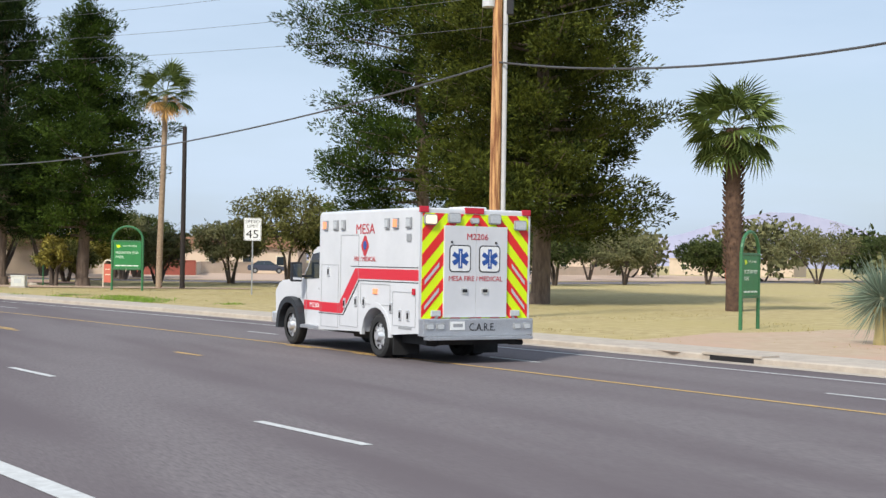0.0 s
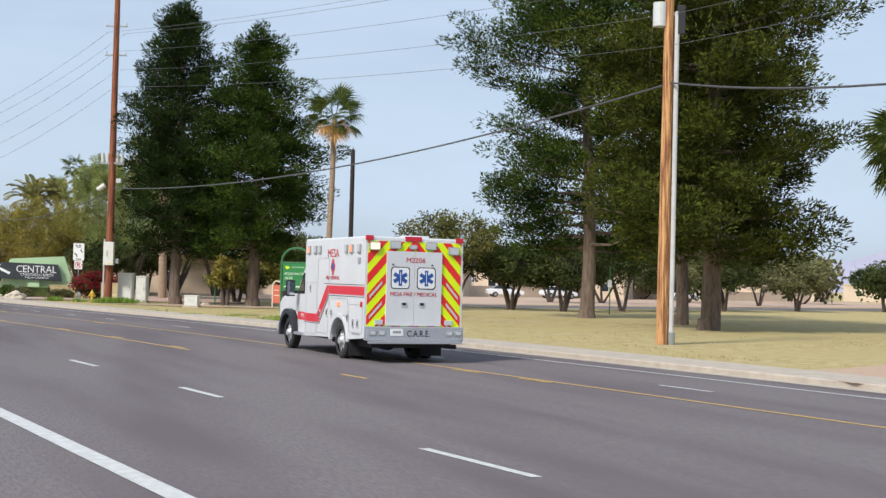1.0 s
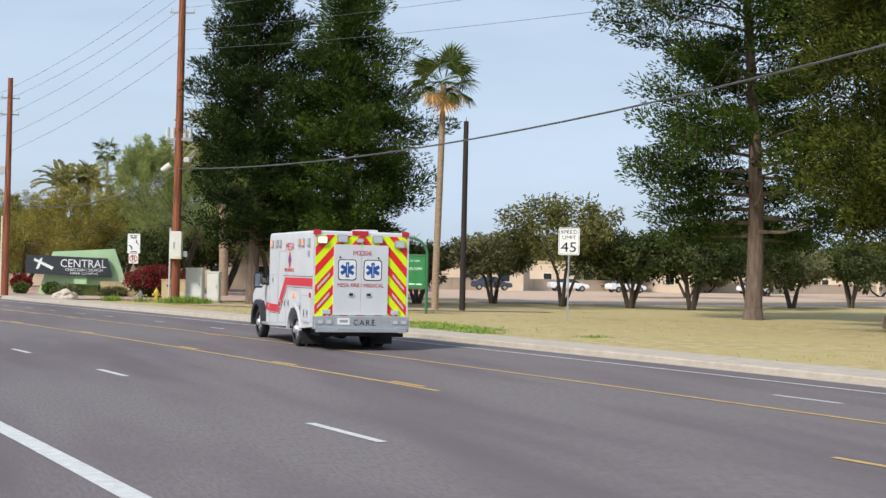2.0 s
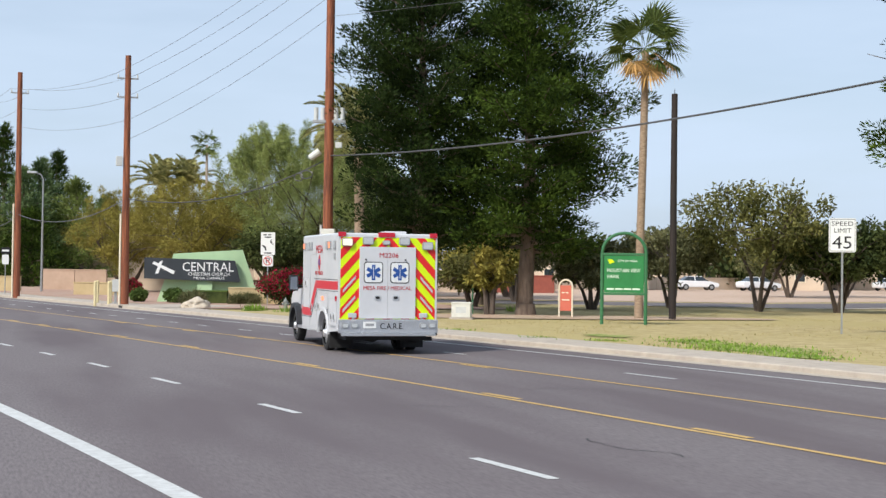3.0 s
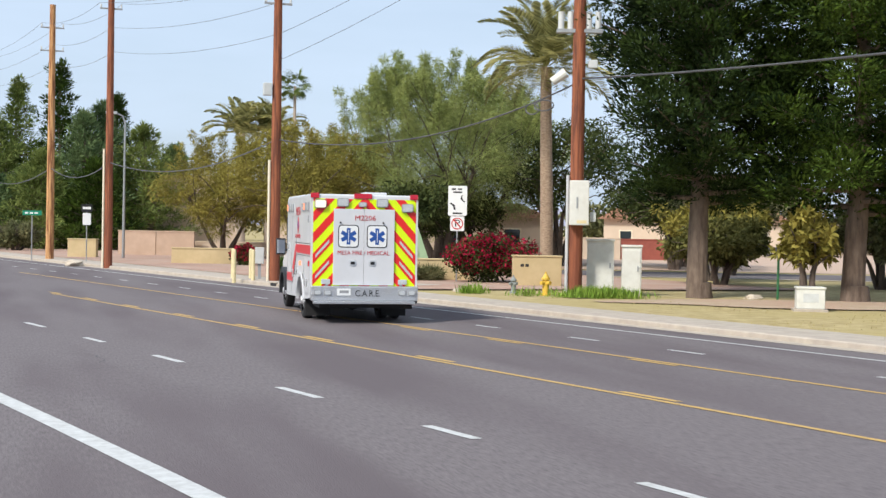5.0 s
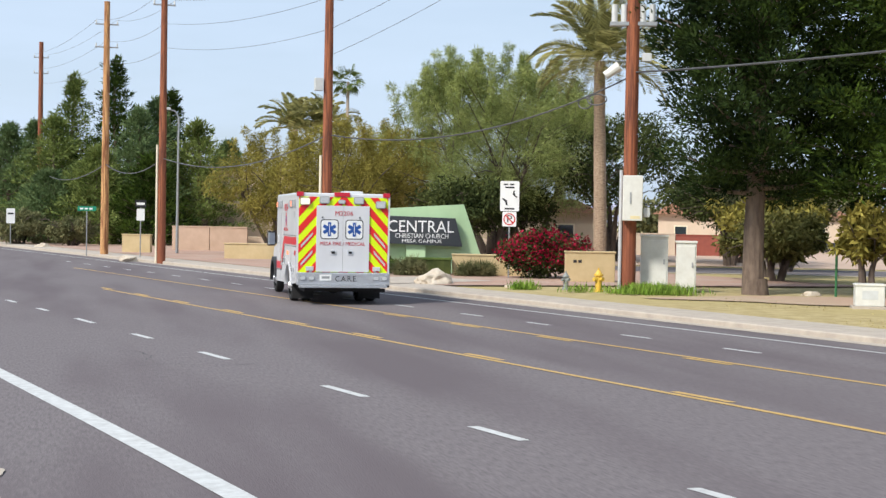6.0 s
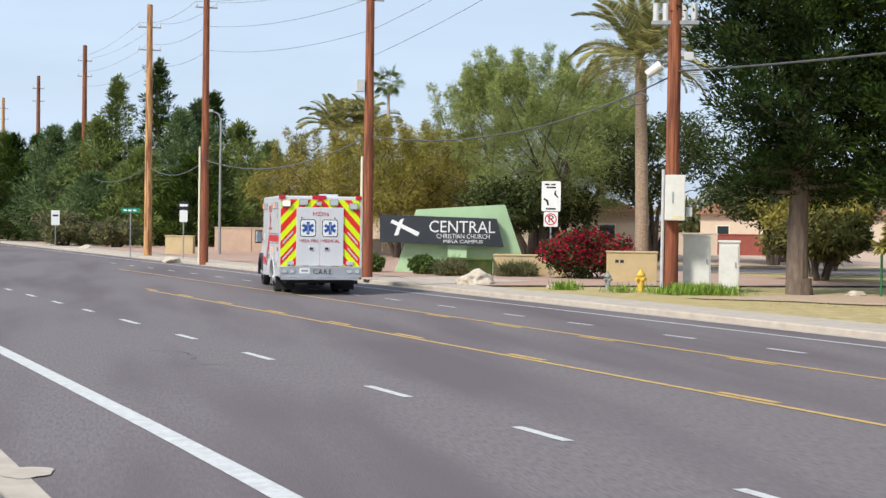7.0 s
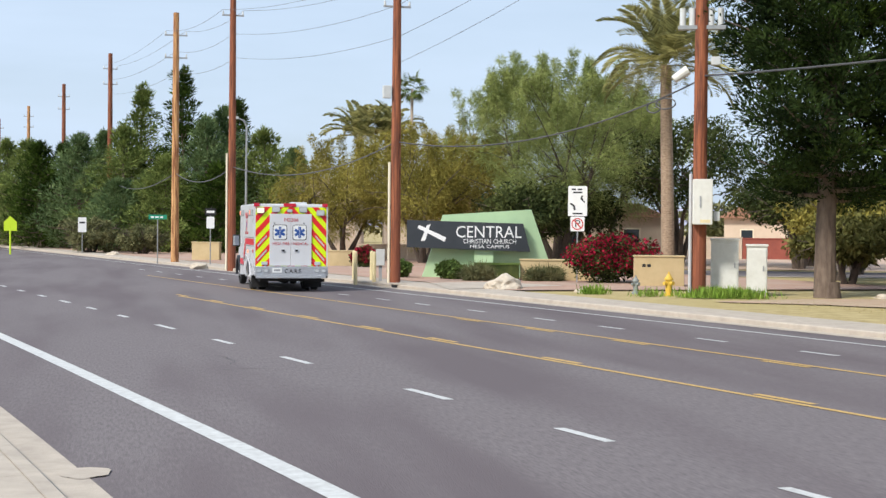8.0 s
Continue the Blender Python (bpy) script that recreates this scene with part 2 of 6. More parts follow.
M_CAR_DARK = material("parked_car_dark", (0.05, 0.06, 0.09), 0.3)


# ---------------- mesh helpers ----------------
def mesh_from(name, verts, faces, mat):
    me = bpy.data.meshes.new(name)
    me.from_pydata([tuple(v) for v in verts], [], faces)
    if mat:
        me.materials.append(mat)
    return me


def part(name, bm, mat, parent, label=""):
    """Link one bmesh as one mesh object under a thing or part."""
    me = bpy.data.meshes.new(name)
    bm.normal_update()
    bm.to_mesh(me)
    bm.free()
    me.materials.append(mat)
    ob = new(name, me)
    ob.parent = parent
    if label:
        ob["label"] = label
    return ob


def thing(name, m, label, category, group="", kind=""):
    ob = new(name)
    ob.matrix_world = m
    return tagged(ob, label, category, group, kind)


def solo(name, bm, mat, m, label, category, group="", kind=""):
    ob = part(name, bm, mat, None)
    ob.matrix_world = m
    return tagged(ob, label, category, group, kind)


def box(bm, x0, x1, y0, y1, z0, z1, bevel=0.0):
    r = bmesh.ops.create_cube(bm, size=1)
    vs = r["verts"]
    for v in vs:
        v.co = Vector((x0 + (v.co.x + 0.5) * (x1 - x0), y0 + (v.co.y + 0.5) * (y1 - y0), z0 + (v.co.z + 0.5) * (z1 - z0)))
    if bevel:
        es = list({e for v in vs for e in v.link_edges})
        bmesh.ops.bevel(bm, geom=es, offset=bevel, segments=2, affect="EDGES", profile=0.6)


def rod(bm, a, b, r0, r1=None, n=10):
    a, b = Vector(a), Vector(b)
    r1 = r0 if r1 is None else r1
    d = b - a
    m = Matrix.Translation((a + b) / 2) @ d.to_track_quat("Z", "Y").to_matrix().to_4x4()
    bmesh.ops.create_cone(bm, cap_ends=True, segments=n, radius1=r0, radius2=max(r1, 0.0005), depth=d.length, matrix=m)


def prism(bm, outline, y0, y1):
    """Extrude an outline in x, z from y0 to y1."""
    f = [bm.verts.new((x, y0, z)) for x, z in outline]
    g = [bm.verts.new((x, y1, z)) for x, z in outline]
    n = len(f)
    bm.faces.new(f)
    bm.faces.new(g[::-1])
    for i in range(n):
        bm.faces.new((f[i], g[i], g[(i + 1) % n], f[(i + 1) % n]))
    bmesh.ops.recalc_face_normals(bm, faces=bm.faces)


def boxed(*dims, bevel=0.0):
    bm = bmesh.new()
    box(bm, *dims, bevel=bevel)
    return bm


def rodded(*a, **k):
    bm = bmesh.new()
    rod(bm, *a, **k)
    return bm


def text_part(name, words, size, mat, parent, m, width=None, depth=0.004, label=""):
    """Lettering as a mesh part, centred, facing local -y."""
    cu = bpy.data.curves.new(name, "FONT")
    cu.body, cu.size, cu.align_x, cu.align_y = words, size, "CENTER", "CENTER"
    cu.extrude = depth / 2
    cu.resolution_u = 2
    tmp = bpy.data.objects.new(name, cu)
    scene.collection.objects.link(tmp)
    bpy.context.view_layer.update()
    me = bpy.data.meshes.new_from_object(tmp.evaluated_get(bpy.context.evaluated_depsgraph_get()))
    bpy.data.objects.remove(tmp)
    me.materials.clear()
    me.materials.append(mat)
    xs = [v.co.x for v in me.vertices]
    k = width / (max(xs) - min(xs)) if width and xs else 1
    for v in me.vertices:
        v.co = Vector((v.co.x * k, -v.co.z, v.co.y))
    ob = new(name, me)
    ob.parent = parent
    ob.matrix_basis = m
    if label:
        ob["label"] = label
    return ob


def tube(name, pts, r, mat, n=6):
    """A cable along points, as a mesh."""
    bm = bmesh.new()
    rings = []
    for i, p in enumerate(pts):
        p = Vector(p)
        d = (Vector(pts[min(i + 1, len(pts) - 1)]) - Vector(pts[max(i - 1, 0)])).normalized()
        q = d.to_track_quat("Z", "Y")
        rings.append([bm.verts.new(p + q @ Vector((r * math.cos(a * math.tau / n), r * math.sin(a * math.tau / n), 0))) for a in range(n)])
    for a, b in zip(rings, rings[1:]):
        for k in range(n):
            bm.faces.new((a[k], a[(k + 1) % n], b[(k + 1) % n], b[k]))
    return bm


def sag(a, b, drop, n=20):
    a, b = Vector(a), Vector(b)
    return [a.lerp(b, i / n) - Vector((0, 0, drop * 4 * (i / n) * (1 - i / n))) for i in range(n + 1)]


# ---------------- the road's plan ----------------
def smooth(y, ys, xs):
    """A smooth curve through knots, straight beyond them."""
    m = np.gradient(np.asarray(xs, float), np.asarray(ys, float))
    if y <= ys[0]:
        return xs[0] + m[0] * (y - ys[0])
    if y >= ys[-1]:
        return xs[-1] + m[-1] * (y - ys[-1])
    i = int(np.searchsorted(ys, y)) - 1
    h = ys[i + 1] - ys[i]
    u = (y - ys[i]) / h
    return (xs[i] * (2 * u ** 3 - 3 * u * u + 1) + m[i] * h * (u ** 3 - 2 * u * u + u)
            + xs[i + 1] * (3 * u * u - 2 * u ** 3) + m[i + 1] * h * (u ** 3 - u * u))


ROAD_Y = (-25, -12, -4, 4, 12, 20, 28, 36, 46, 60)
ROAD_X = (23.46, 21.72, 20.64, 19.51, 18.27, 16.85, 15.23, 13.41, 11.04, 7.66)


def road_x(y):
    """x of the near lane line at y: bending right, then sweeping back to the left."""
    return smooth(y, ROAD_Y, ROAD_X)


def edge_off(y):
    """Offset of the near edge line from the lane line."""
    return -3.6


def dash_off(y):
    return 0.0


def kerb_off(y):
    """Offset of the near kerb from the lane line."""
    return float(np.interp(y, (-20, 15, 27, 60), (-6.7, -6.5, -5.72, -5.6)))


def strip(name, off0, off1, y0, y1, z, mat, step=1.0, thick=0.0, parent=None):
    n = max(1, int((y1 - y0) / step))
    ys = [y0 + (y1 - y0) * i / n for i in range(n + 1)]
    bm = bmesh.new()
    at = lambda y, o: road_x(y) + (o(y) if callable(o) else o)
    top = [(bm.verts.new((at(y, off0), y, z)), bm.verts.new((at(y, off1), y, z))) for y in ys]
    for (a, b), (c, d) in zip(top, top[1:]):
        bm.faces.new((a, b, d, c))
    if thick:
        low = [(bm.verts.new((at(y, off0), y, z - thick)), bm.verts.new((at(y, off1), y, z - thick))) for y in ys]
        for i in range(n):
            bm.faces.new((low[i][0], top[i][0], top[i + 1][0], low[i + 1][0]))
            bm.faces.new((top[i][1], low[i][1], low[i + 1][1], top[i + 1][1]))
        bm.faces.new((low[0][0], low[0][1], top[0][1], top[0][0]))
        bm.faces.new((top[n][0], top[n][1], low[n][1], low[n][0]))
    return part(name, bm, mat, parent)


LEFT_KERB, RIGHT_KERB, WALK = -9.2, 12.75, 14.5
OFFS = [-3000, -600, -120, -40, -15, LEFT_KERB - 0.16, LEFT_KERB - 0.15, RIGHT_KERB + 0.15, RIGHT_KERB + 0.16, WALK, 16, 20, 26, 34, 45, 60, 90, 160, 600, 3500]
bm = bmesh.new()
ys = [-400, -150, -60] + [-30 + 2 * i for i in range(76)] + [130, 160, 220, 400, 1200, 3500]
grid = []
for y in ys:
    row = []
    for o in OFFS:
        z = -0.06 if LEFT_KERB - 0.155 <= o <= RIGHT_KERB + 0.155 else 0.085
        if o > 15 and o < 100:
            z += 0.015 * math.sin(o * 0.9 + y * 0.13) * min(1, (o - 15) / 10)
        row.append(bm.verts.new((road_x(min(y, 400)) + o, y, z)))
    grid.append(row)
for a, b in zip(grid, grid[1:]):
    for i in range(len(OFFS) - 1):
        bm.faces.new((a[i], a[i + 1], b[i + 1], b[i]))
ground = part("ground", bm, M_GRASS, None)
tagged(ground, "dry tan winter lawn and open ground beside the road", "ground", kind="structure")

road = strip("road", LEFT_KERB - 0.05, RIGHT_KERB + 0.05, -60, 260, 0.0, M_ASPHALT)
tagged(road, "grey worn asphalt road with two lanes each way", "road", kind="structure")


def paint(name, off, width, y0, y1, mat, label, step=0.5):
    side = off if callable(off) else (lambda q: off)
    ob = strip(name, lambda q: side(q) - width / 2, lambda q: side(q) + width / 2, y0, y1, 0.006, mat, step)
    return tagged(ob, label, "road marking", kind="structure")


tagged(strip("edge_line", lambda y: edge_off(y) - 0.12, lambda y: edge_off(y) + 0.12, -40, 250, 0.006, M_WHITE_LINE, 0.5), "solid white painted edge line on asphalt", "road marking", kind="structure")
paint("edge_line", 11.3, 0.11, -40, 250, M_WHITE_LINE, "solid white painted edge line on asphalt", 1.0)
paint("centre_line", 3.9, 0.11, 7.5, 58.5, M_YELLOW_LINE, "solid yellow painted line on asphalt", 1.0)
paint("centre_line", 7.4, 0.11, -40, 75, M_YELLOW_LINE, "solid yellow painted line on asphalt", 1.0)
NEAR = [-23.2, -14.2, -5.5, 1.5, 10.9, 17.2, 22.2, 26.2, 30, 33.5, 38.1, 41.8, 45.4, 49.1, 52.1, 55.1, 58.3, 61.5, 64.7, 67.9, 71.1, 74.3, 77.5, 80.7, 83.9, 87.1, 90.3, 93.5]
LEN = [2.5, 2.27, 1.92, 1.95, 1.56, 1.38, 1.32, 1.25, 0.98, 1.17, 1.19, 1.01, 1.31, 0.82, 0.97, 1.13, 0.9, 0.9, 0.9, 0.9, 0.9, 0.9, 0.9, 0.9, 0.9, 0.9, 0.9, 0.9]
for y, k in zip(NEAR, LEN):
    paint("lane_dash", dash_off, 0.13, y, y + k, M_WHITE_LINE, "short white painted lane dash on asphalt")
for y in [-13.1, -5.1, 4.6, 21.6, 29.0, 33.5, 38.1, 41.0, 44.3, 47.0, 50.2, 53.2, 55.7, 58.6, 61.5, 64.4, 67.3, 70.2, 73.1, 76.0, 78.9, 81.8]:
    paint("lane_dash", 9.1, 0.11, y, y + (1.5 if y < 25 else 0.9), M_WHITE_LINE, "short white painted lane dash on asphalt")
for y in [-1.8, 8.3, 13.3, 18.5, 25.8, 32.3, 37.5, 41.6, 44.8, 48.3, 51.8, 55.0, 58.2]:
    paint("turn_lane_dash", 4.08, 0.12, y, y + 1.1, M_YELLOW_LINE, "short yellow painted turn lane dash beside a solid line")
for y in [-2.9, -0.3, 24.8, 36.4, 40.6, 43.8, 46.8]:
    paint("turn_lane_dash", 7.22, 0.12, y, y + 1.1, M_YELLOW_LINE, "short yellow painted turn lane dash beside a solid line")


def kerb_run(name, off, sign):
    ys = [-40 + 1.0 * i for i in range(221)]
    prof = [(0, -0.05), (0, 0.10), (0.03 * sign, 0.125), (0.17 * sign, 0.13), (0.17 * sign, -0.05)]
    bm = bmesh.new()
    rows = [[bm.verts.new((road_x(y) + (off(y) if callable(off) else off) + px_, y, pz)) for px_, pz in prof] for y in ys]
    for a, b in zip(rows, rows[1:]):
        for i in range(len(prof) - 1):
            bm.faces.new((a[i], a[i + 1], b[i + 1], b[i]))
    bmesh.ops.recalc_face_normals(bm, faces=bm.faces)
    return tagged(part(name, bm, M_CONCRETE, None), "pale concrete kerb along the road", "kerb", kind="structure")


kerb_run("kerb", RIGHT_KERB, 1)
kerb_run("kerb", kerb_off, -1)
tagged(strip("gutter", RIGHT_KERB - 0.45, RIGHT_KERB + 0.02, -40, 180, 0.008, M_CONCRETE), "concrete gutter strip at the kerb", "gutter", kind="structure")
tagged(strip("gutter", lambda y: kerb_off(y) - 0.02, lambda y: kerb_off(y) + 0.42, -40, 180, 0.008, M_CONCRETE), "concrete gutter strip at the kerb", "gutter", kind="structure")
# pavement slabs
pavement = tagged(new("pavement"), "pale tan concrete pavement slabs behind the kerb", "pavement", kind="structure")
for y in range(-10, 110):
    p = strip("slab", RIGHT_KERB + 0.18, WALK + 0.05, y * 1.5 - 10 + 0.006, y * 1.5 - 10 + 1.494, 0.128, M_CONCRETE, 0.75, thick=0.1, parent=pavement)
pavement_near = tagged(new("pavement_near"), "pale concrete pavement slabs beside the near kerb", "pavement", kind="structure")
for y in range(-24, 50):
    strip("slab", lambda q: kerb_off(q) - 5.2, lambda q: kerb_off(q) - 0.18, y * 1.5 + 0.006, y * 1.5 + 1.494, 0.128, M_CONCRETE, 0.75, thick=0.1, parent=pavement_near)


def patch(name, outline, z, mat, label, category="ground"):
    bm = bmesh.new()
    bm.faces.new([bm.verts.new((x, y, z)) for x, y in outline])
    ob = part(name, bm, mat, None)
    return tagged(ob, label, category, kind="structure")


def blob(cx, cy, rx, ry, n=28, seed=0, rough=0.25, turn=0.0):
    r = random.Random(seed)
    ks = [1 + rough * (r.random() - 0.5) * 2 for _ in range(n)]
    out = []
    for i in range(n):
        a = i / n * math.tau
        k = (ks[i - 1] + 2 * ks[i] + ks[(i + 1) % n]) / 4
        x, y = rx * k * math.cos(a), ry * k * math.sin(a)
        out.append((cx + x * math.cos(turn) - y * math.sin(turn), cy + x * math.sin(turn) + y * math.cos(turn)))
    return out


# church verge of pink gravel, and the bare dirt by the near sign
gy = [59.0, 61, 62, 68, 76, 90, 120, 170]
patch("gravel_verge", [(road_x(y) + WALK + 0.1, y) for y in gy] + [(road_x(y) + WALK + 16, y) for y in gy[::-1]], 0.135, M_GRAVEL,
      "pinkish decorative gravel bed beside the pavement")
patch("bare_dirt", blob(41.0, -3.0, 7.5, 4.6, seed=3, turn=0.35), 0.112, M_DIRT, "bare pinkish dirt by the kerb")
patch("bare_dirt", blob(35.0, 50.0, 9, 2.2, seed=5, turn=-0.3), 0.112, M_DIRT, "bare dirt round the tree trunks")
# church driveway
patch("driveway", [(road_x(59.5) + RIGHT_KERB, 59.5), (road_x(57.2) + RIGHT_KERB, 64.5), (road_x(65) + WALK + 2.5, 65.2), (road_x(59.5) + WALK + 3, 62.0)], 0.142, M_CONCRETE,
      "pale concrete driveway across the pavement", "driveway")
# cracks in the asphalt
rc = random.Random(5)
for i, (o, y) in enumerate([(2.2, 12), (1.5, 18), (-1.6, 37.4), (5.1, 20), (-1.2, 38.2)]):
    bm = bmesh.new()
    p0 = Vector((road_x(y) + o, y, 0.005))
    a = rc.uniform(0.2, 1.4)
    for _ in range(12):
        a += rc.uniform(-0.6, 0.6)
        p1 = p0 + Vector((0.16 * math.cos(a), 0.16 * math.sin(a), 0))
        w = Vector((-math.sin(a), math.cos(a), 0)) * rc.uniform(0.004, 0.011)
        bm.faces.new([bm.verts.new(q) for q in (p0 - w, p1 - w, p1 + w, p0 + w)])
        p0 = p1
    tagged(part("road_crack", bm, M_CRACK, None), "thin dark crack in the asphalt", "crack", kind="structure")

# worn tongue of concrete at the near gutter
patch("gutter_apron", blob(road_x(29.2) - 5.28, 29.2, 0.22, 0.30, 24, seed=44, rough=0.22), 0.0125, M_CONCRETE, "broken pale concrete lip of the gutter", "gutter")
# park road and car park beyond the lawn
patch("park_road", [(30.3, 74.7), (41.6, 70.4), (57.7, 62.5), (84.0, 71.2), (161.0, 105.7), (158.4, 113.3), (81.8, 77.8), (58.7, 71.2), (41.3, 78.4), (30.0, 82.7)], 0.115, M_PATCH, "grey asphalt park road beyond the lawn", "road")
patch("park_kerb", [(30.0, 73.4), (41.8, 69.2), (57.7, 61.0), (84.4, 70.0), (161.4, 104.6), (161.2, 105.2), (84.2, 70.7), (57.7, 62.0), (41.7, 70.0), (30.1, 74.2)], 0.122, M_CONCRETE, "pale kerb of the park road", "kerb")
patch("car_park", [(30.4, 83.8), (42.0, 80.6), (59.5, 73.6), (82.7, 81.3), (176.1, 123.5), (156.8, 180.4), (23.1, 142.4)], 0.118, M_FENCE, "pale tan car park surface beyond the park road", "car park")

# ---------------- plants ----------------
def fast_mesh(name, co, corners, mat):
    """Mesh of separate faces; co is an array of points, corners of them to a face."""
    me = bpy.data.meshes.new(name)
    nv = len(co)
    nf = nv // corners
    me.vertices.add(nv)
    me.vertices.foreach_set("co", np.ascontiguousarray(co, dtype=np.float32).ravel())
    me.loops.add(nv)
    me.loops.foreach_set("vertex_index", np.arange(nv, dtype=np.int32))
    me.polygons.add(nf)
    me.polygons.foreach_set("loop_start", np.arange(0, nv, corners, dtype=np.int32))
    me.update(calc_edges=True)
    me.validate()
    me.materials.append(mat)
    return me


def unit(r, n):
    v = r.normal(size=(n, 3))
    return v / np.linalg.norm(v, axis=1, keepdims=True)


def leaves(r, centres, radii, per, length, width, droop=0.0, flat=0.8, outward=0.6):
    """Thin kite-shaped leaves round each clump centre, pointing mostly outward."""
    c = np.repeat(np.asarray(centres, float), per, axis=0)
    rad = np.repeat(np.asarray(radii, float), per)[:, None]
    n = len(c)
    d = unit(r, n)
    d[:, 2] *= flat
    base = c + d * rad * (r.random((n, 1)) ** 0.5)
    way = d * outward + unit(r, n) * (1 - outward)
    way[:, 2] -= droop
    way /= np.linalg.norm(way, axis=1, keepdims=True)
    side = np.cross(way, unit(r, n))
    side /= np.linalg.norm(side, axis=1, keepdims=True) + 1e-9
    ln = length * (0.6 + 0.8 * r.random((n, 1)))
    wd = width * (0.6 + 0.8 * r.random((n, 1)))
    out = np.empty((n, 4, 3))
    out[:, 0] = base
    out[:, 1] = base + way * ln * 0.45 + side * wd
    out[:, 2] = base + way * ln
    out[:, 3] = base + way * ln * 0.45 - side * wd
    return out.reshape(-1, 3)


def boughs(r, centres, ways, radii, per, length, width, droop=0.0):
    """Short needles on the skin of rounded tufts, each tuft drawn out along its way and combed upward."""
    n = len(centres) * per
    c = np.repeat(np.asarray(centres, float), per, axis=0)
    w = np.repeat(np.asarray(ways, float), per, axis=0)
    rad = np.repeat(np.asarray(radii, float), per)[:, None]
    d = unit(r, n)
    d[:, 2] = d[:, 2] * 0.8 + 0.12
    along = np.sum(d * w, axis=1, keepdims=True)
    base = c + (d * np.array((1, 1, 0.72)) + w * along * 0.35) * rad * (0.62 + 0.38 * r.random((n, 1)) ** 0.5)
    way = d * 0.9 + w * 0.35 + np.array((0, 0, 0.35 - droop)) + unit(r, n) * 0.5
    way /= np.linalg.norm(way, axis=1, keepdims=True)
    side = np.cross(way, d + unit(r, n) * 0.35)
    side /= np.linalg.norm(side, axis=1, keepdims=True) + 1e-9
    ln = length * (0.6 + 0.8 * r.random((n, 1)))
    out = np.empty((n, 4, 3))
    out[:, 0], out[:, 1], out[:, 2], out[:, 3] = base, base + way * ln * 0.4 + side * width, base + way * ln, base + way * ln * 0.4 - side * width
    return out.reshape(-1, 3)


def limb(bm, pts, r0, r1, n=7):
    k = len(pts) - 1
    for i in range(k):
        rod(bm, pts[i], pts[i + 1], r0 + (r1 - r0) * i / k, r0 + (r1 - r0) * (i + 1) / k, n)


def finish_tree(name, m, trunk_bm, bark, crowns, label, category="tree", group="", kind=""):
    t = thing(name, m, label, category, group, kind)
    part("trunk", trunk_bm, bark, t)
    for co, mat in crowns:
        me = fast_mesh("crown", co, 4, mat)
        ob = new("crown", me)
        ob.parent = t
    return t


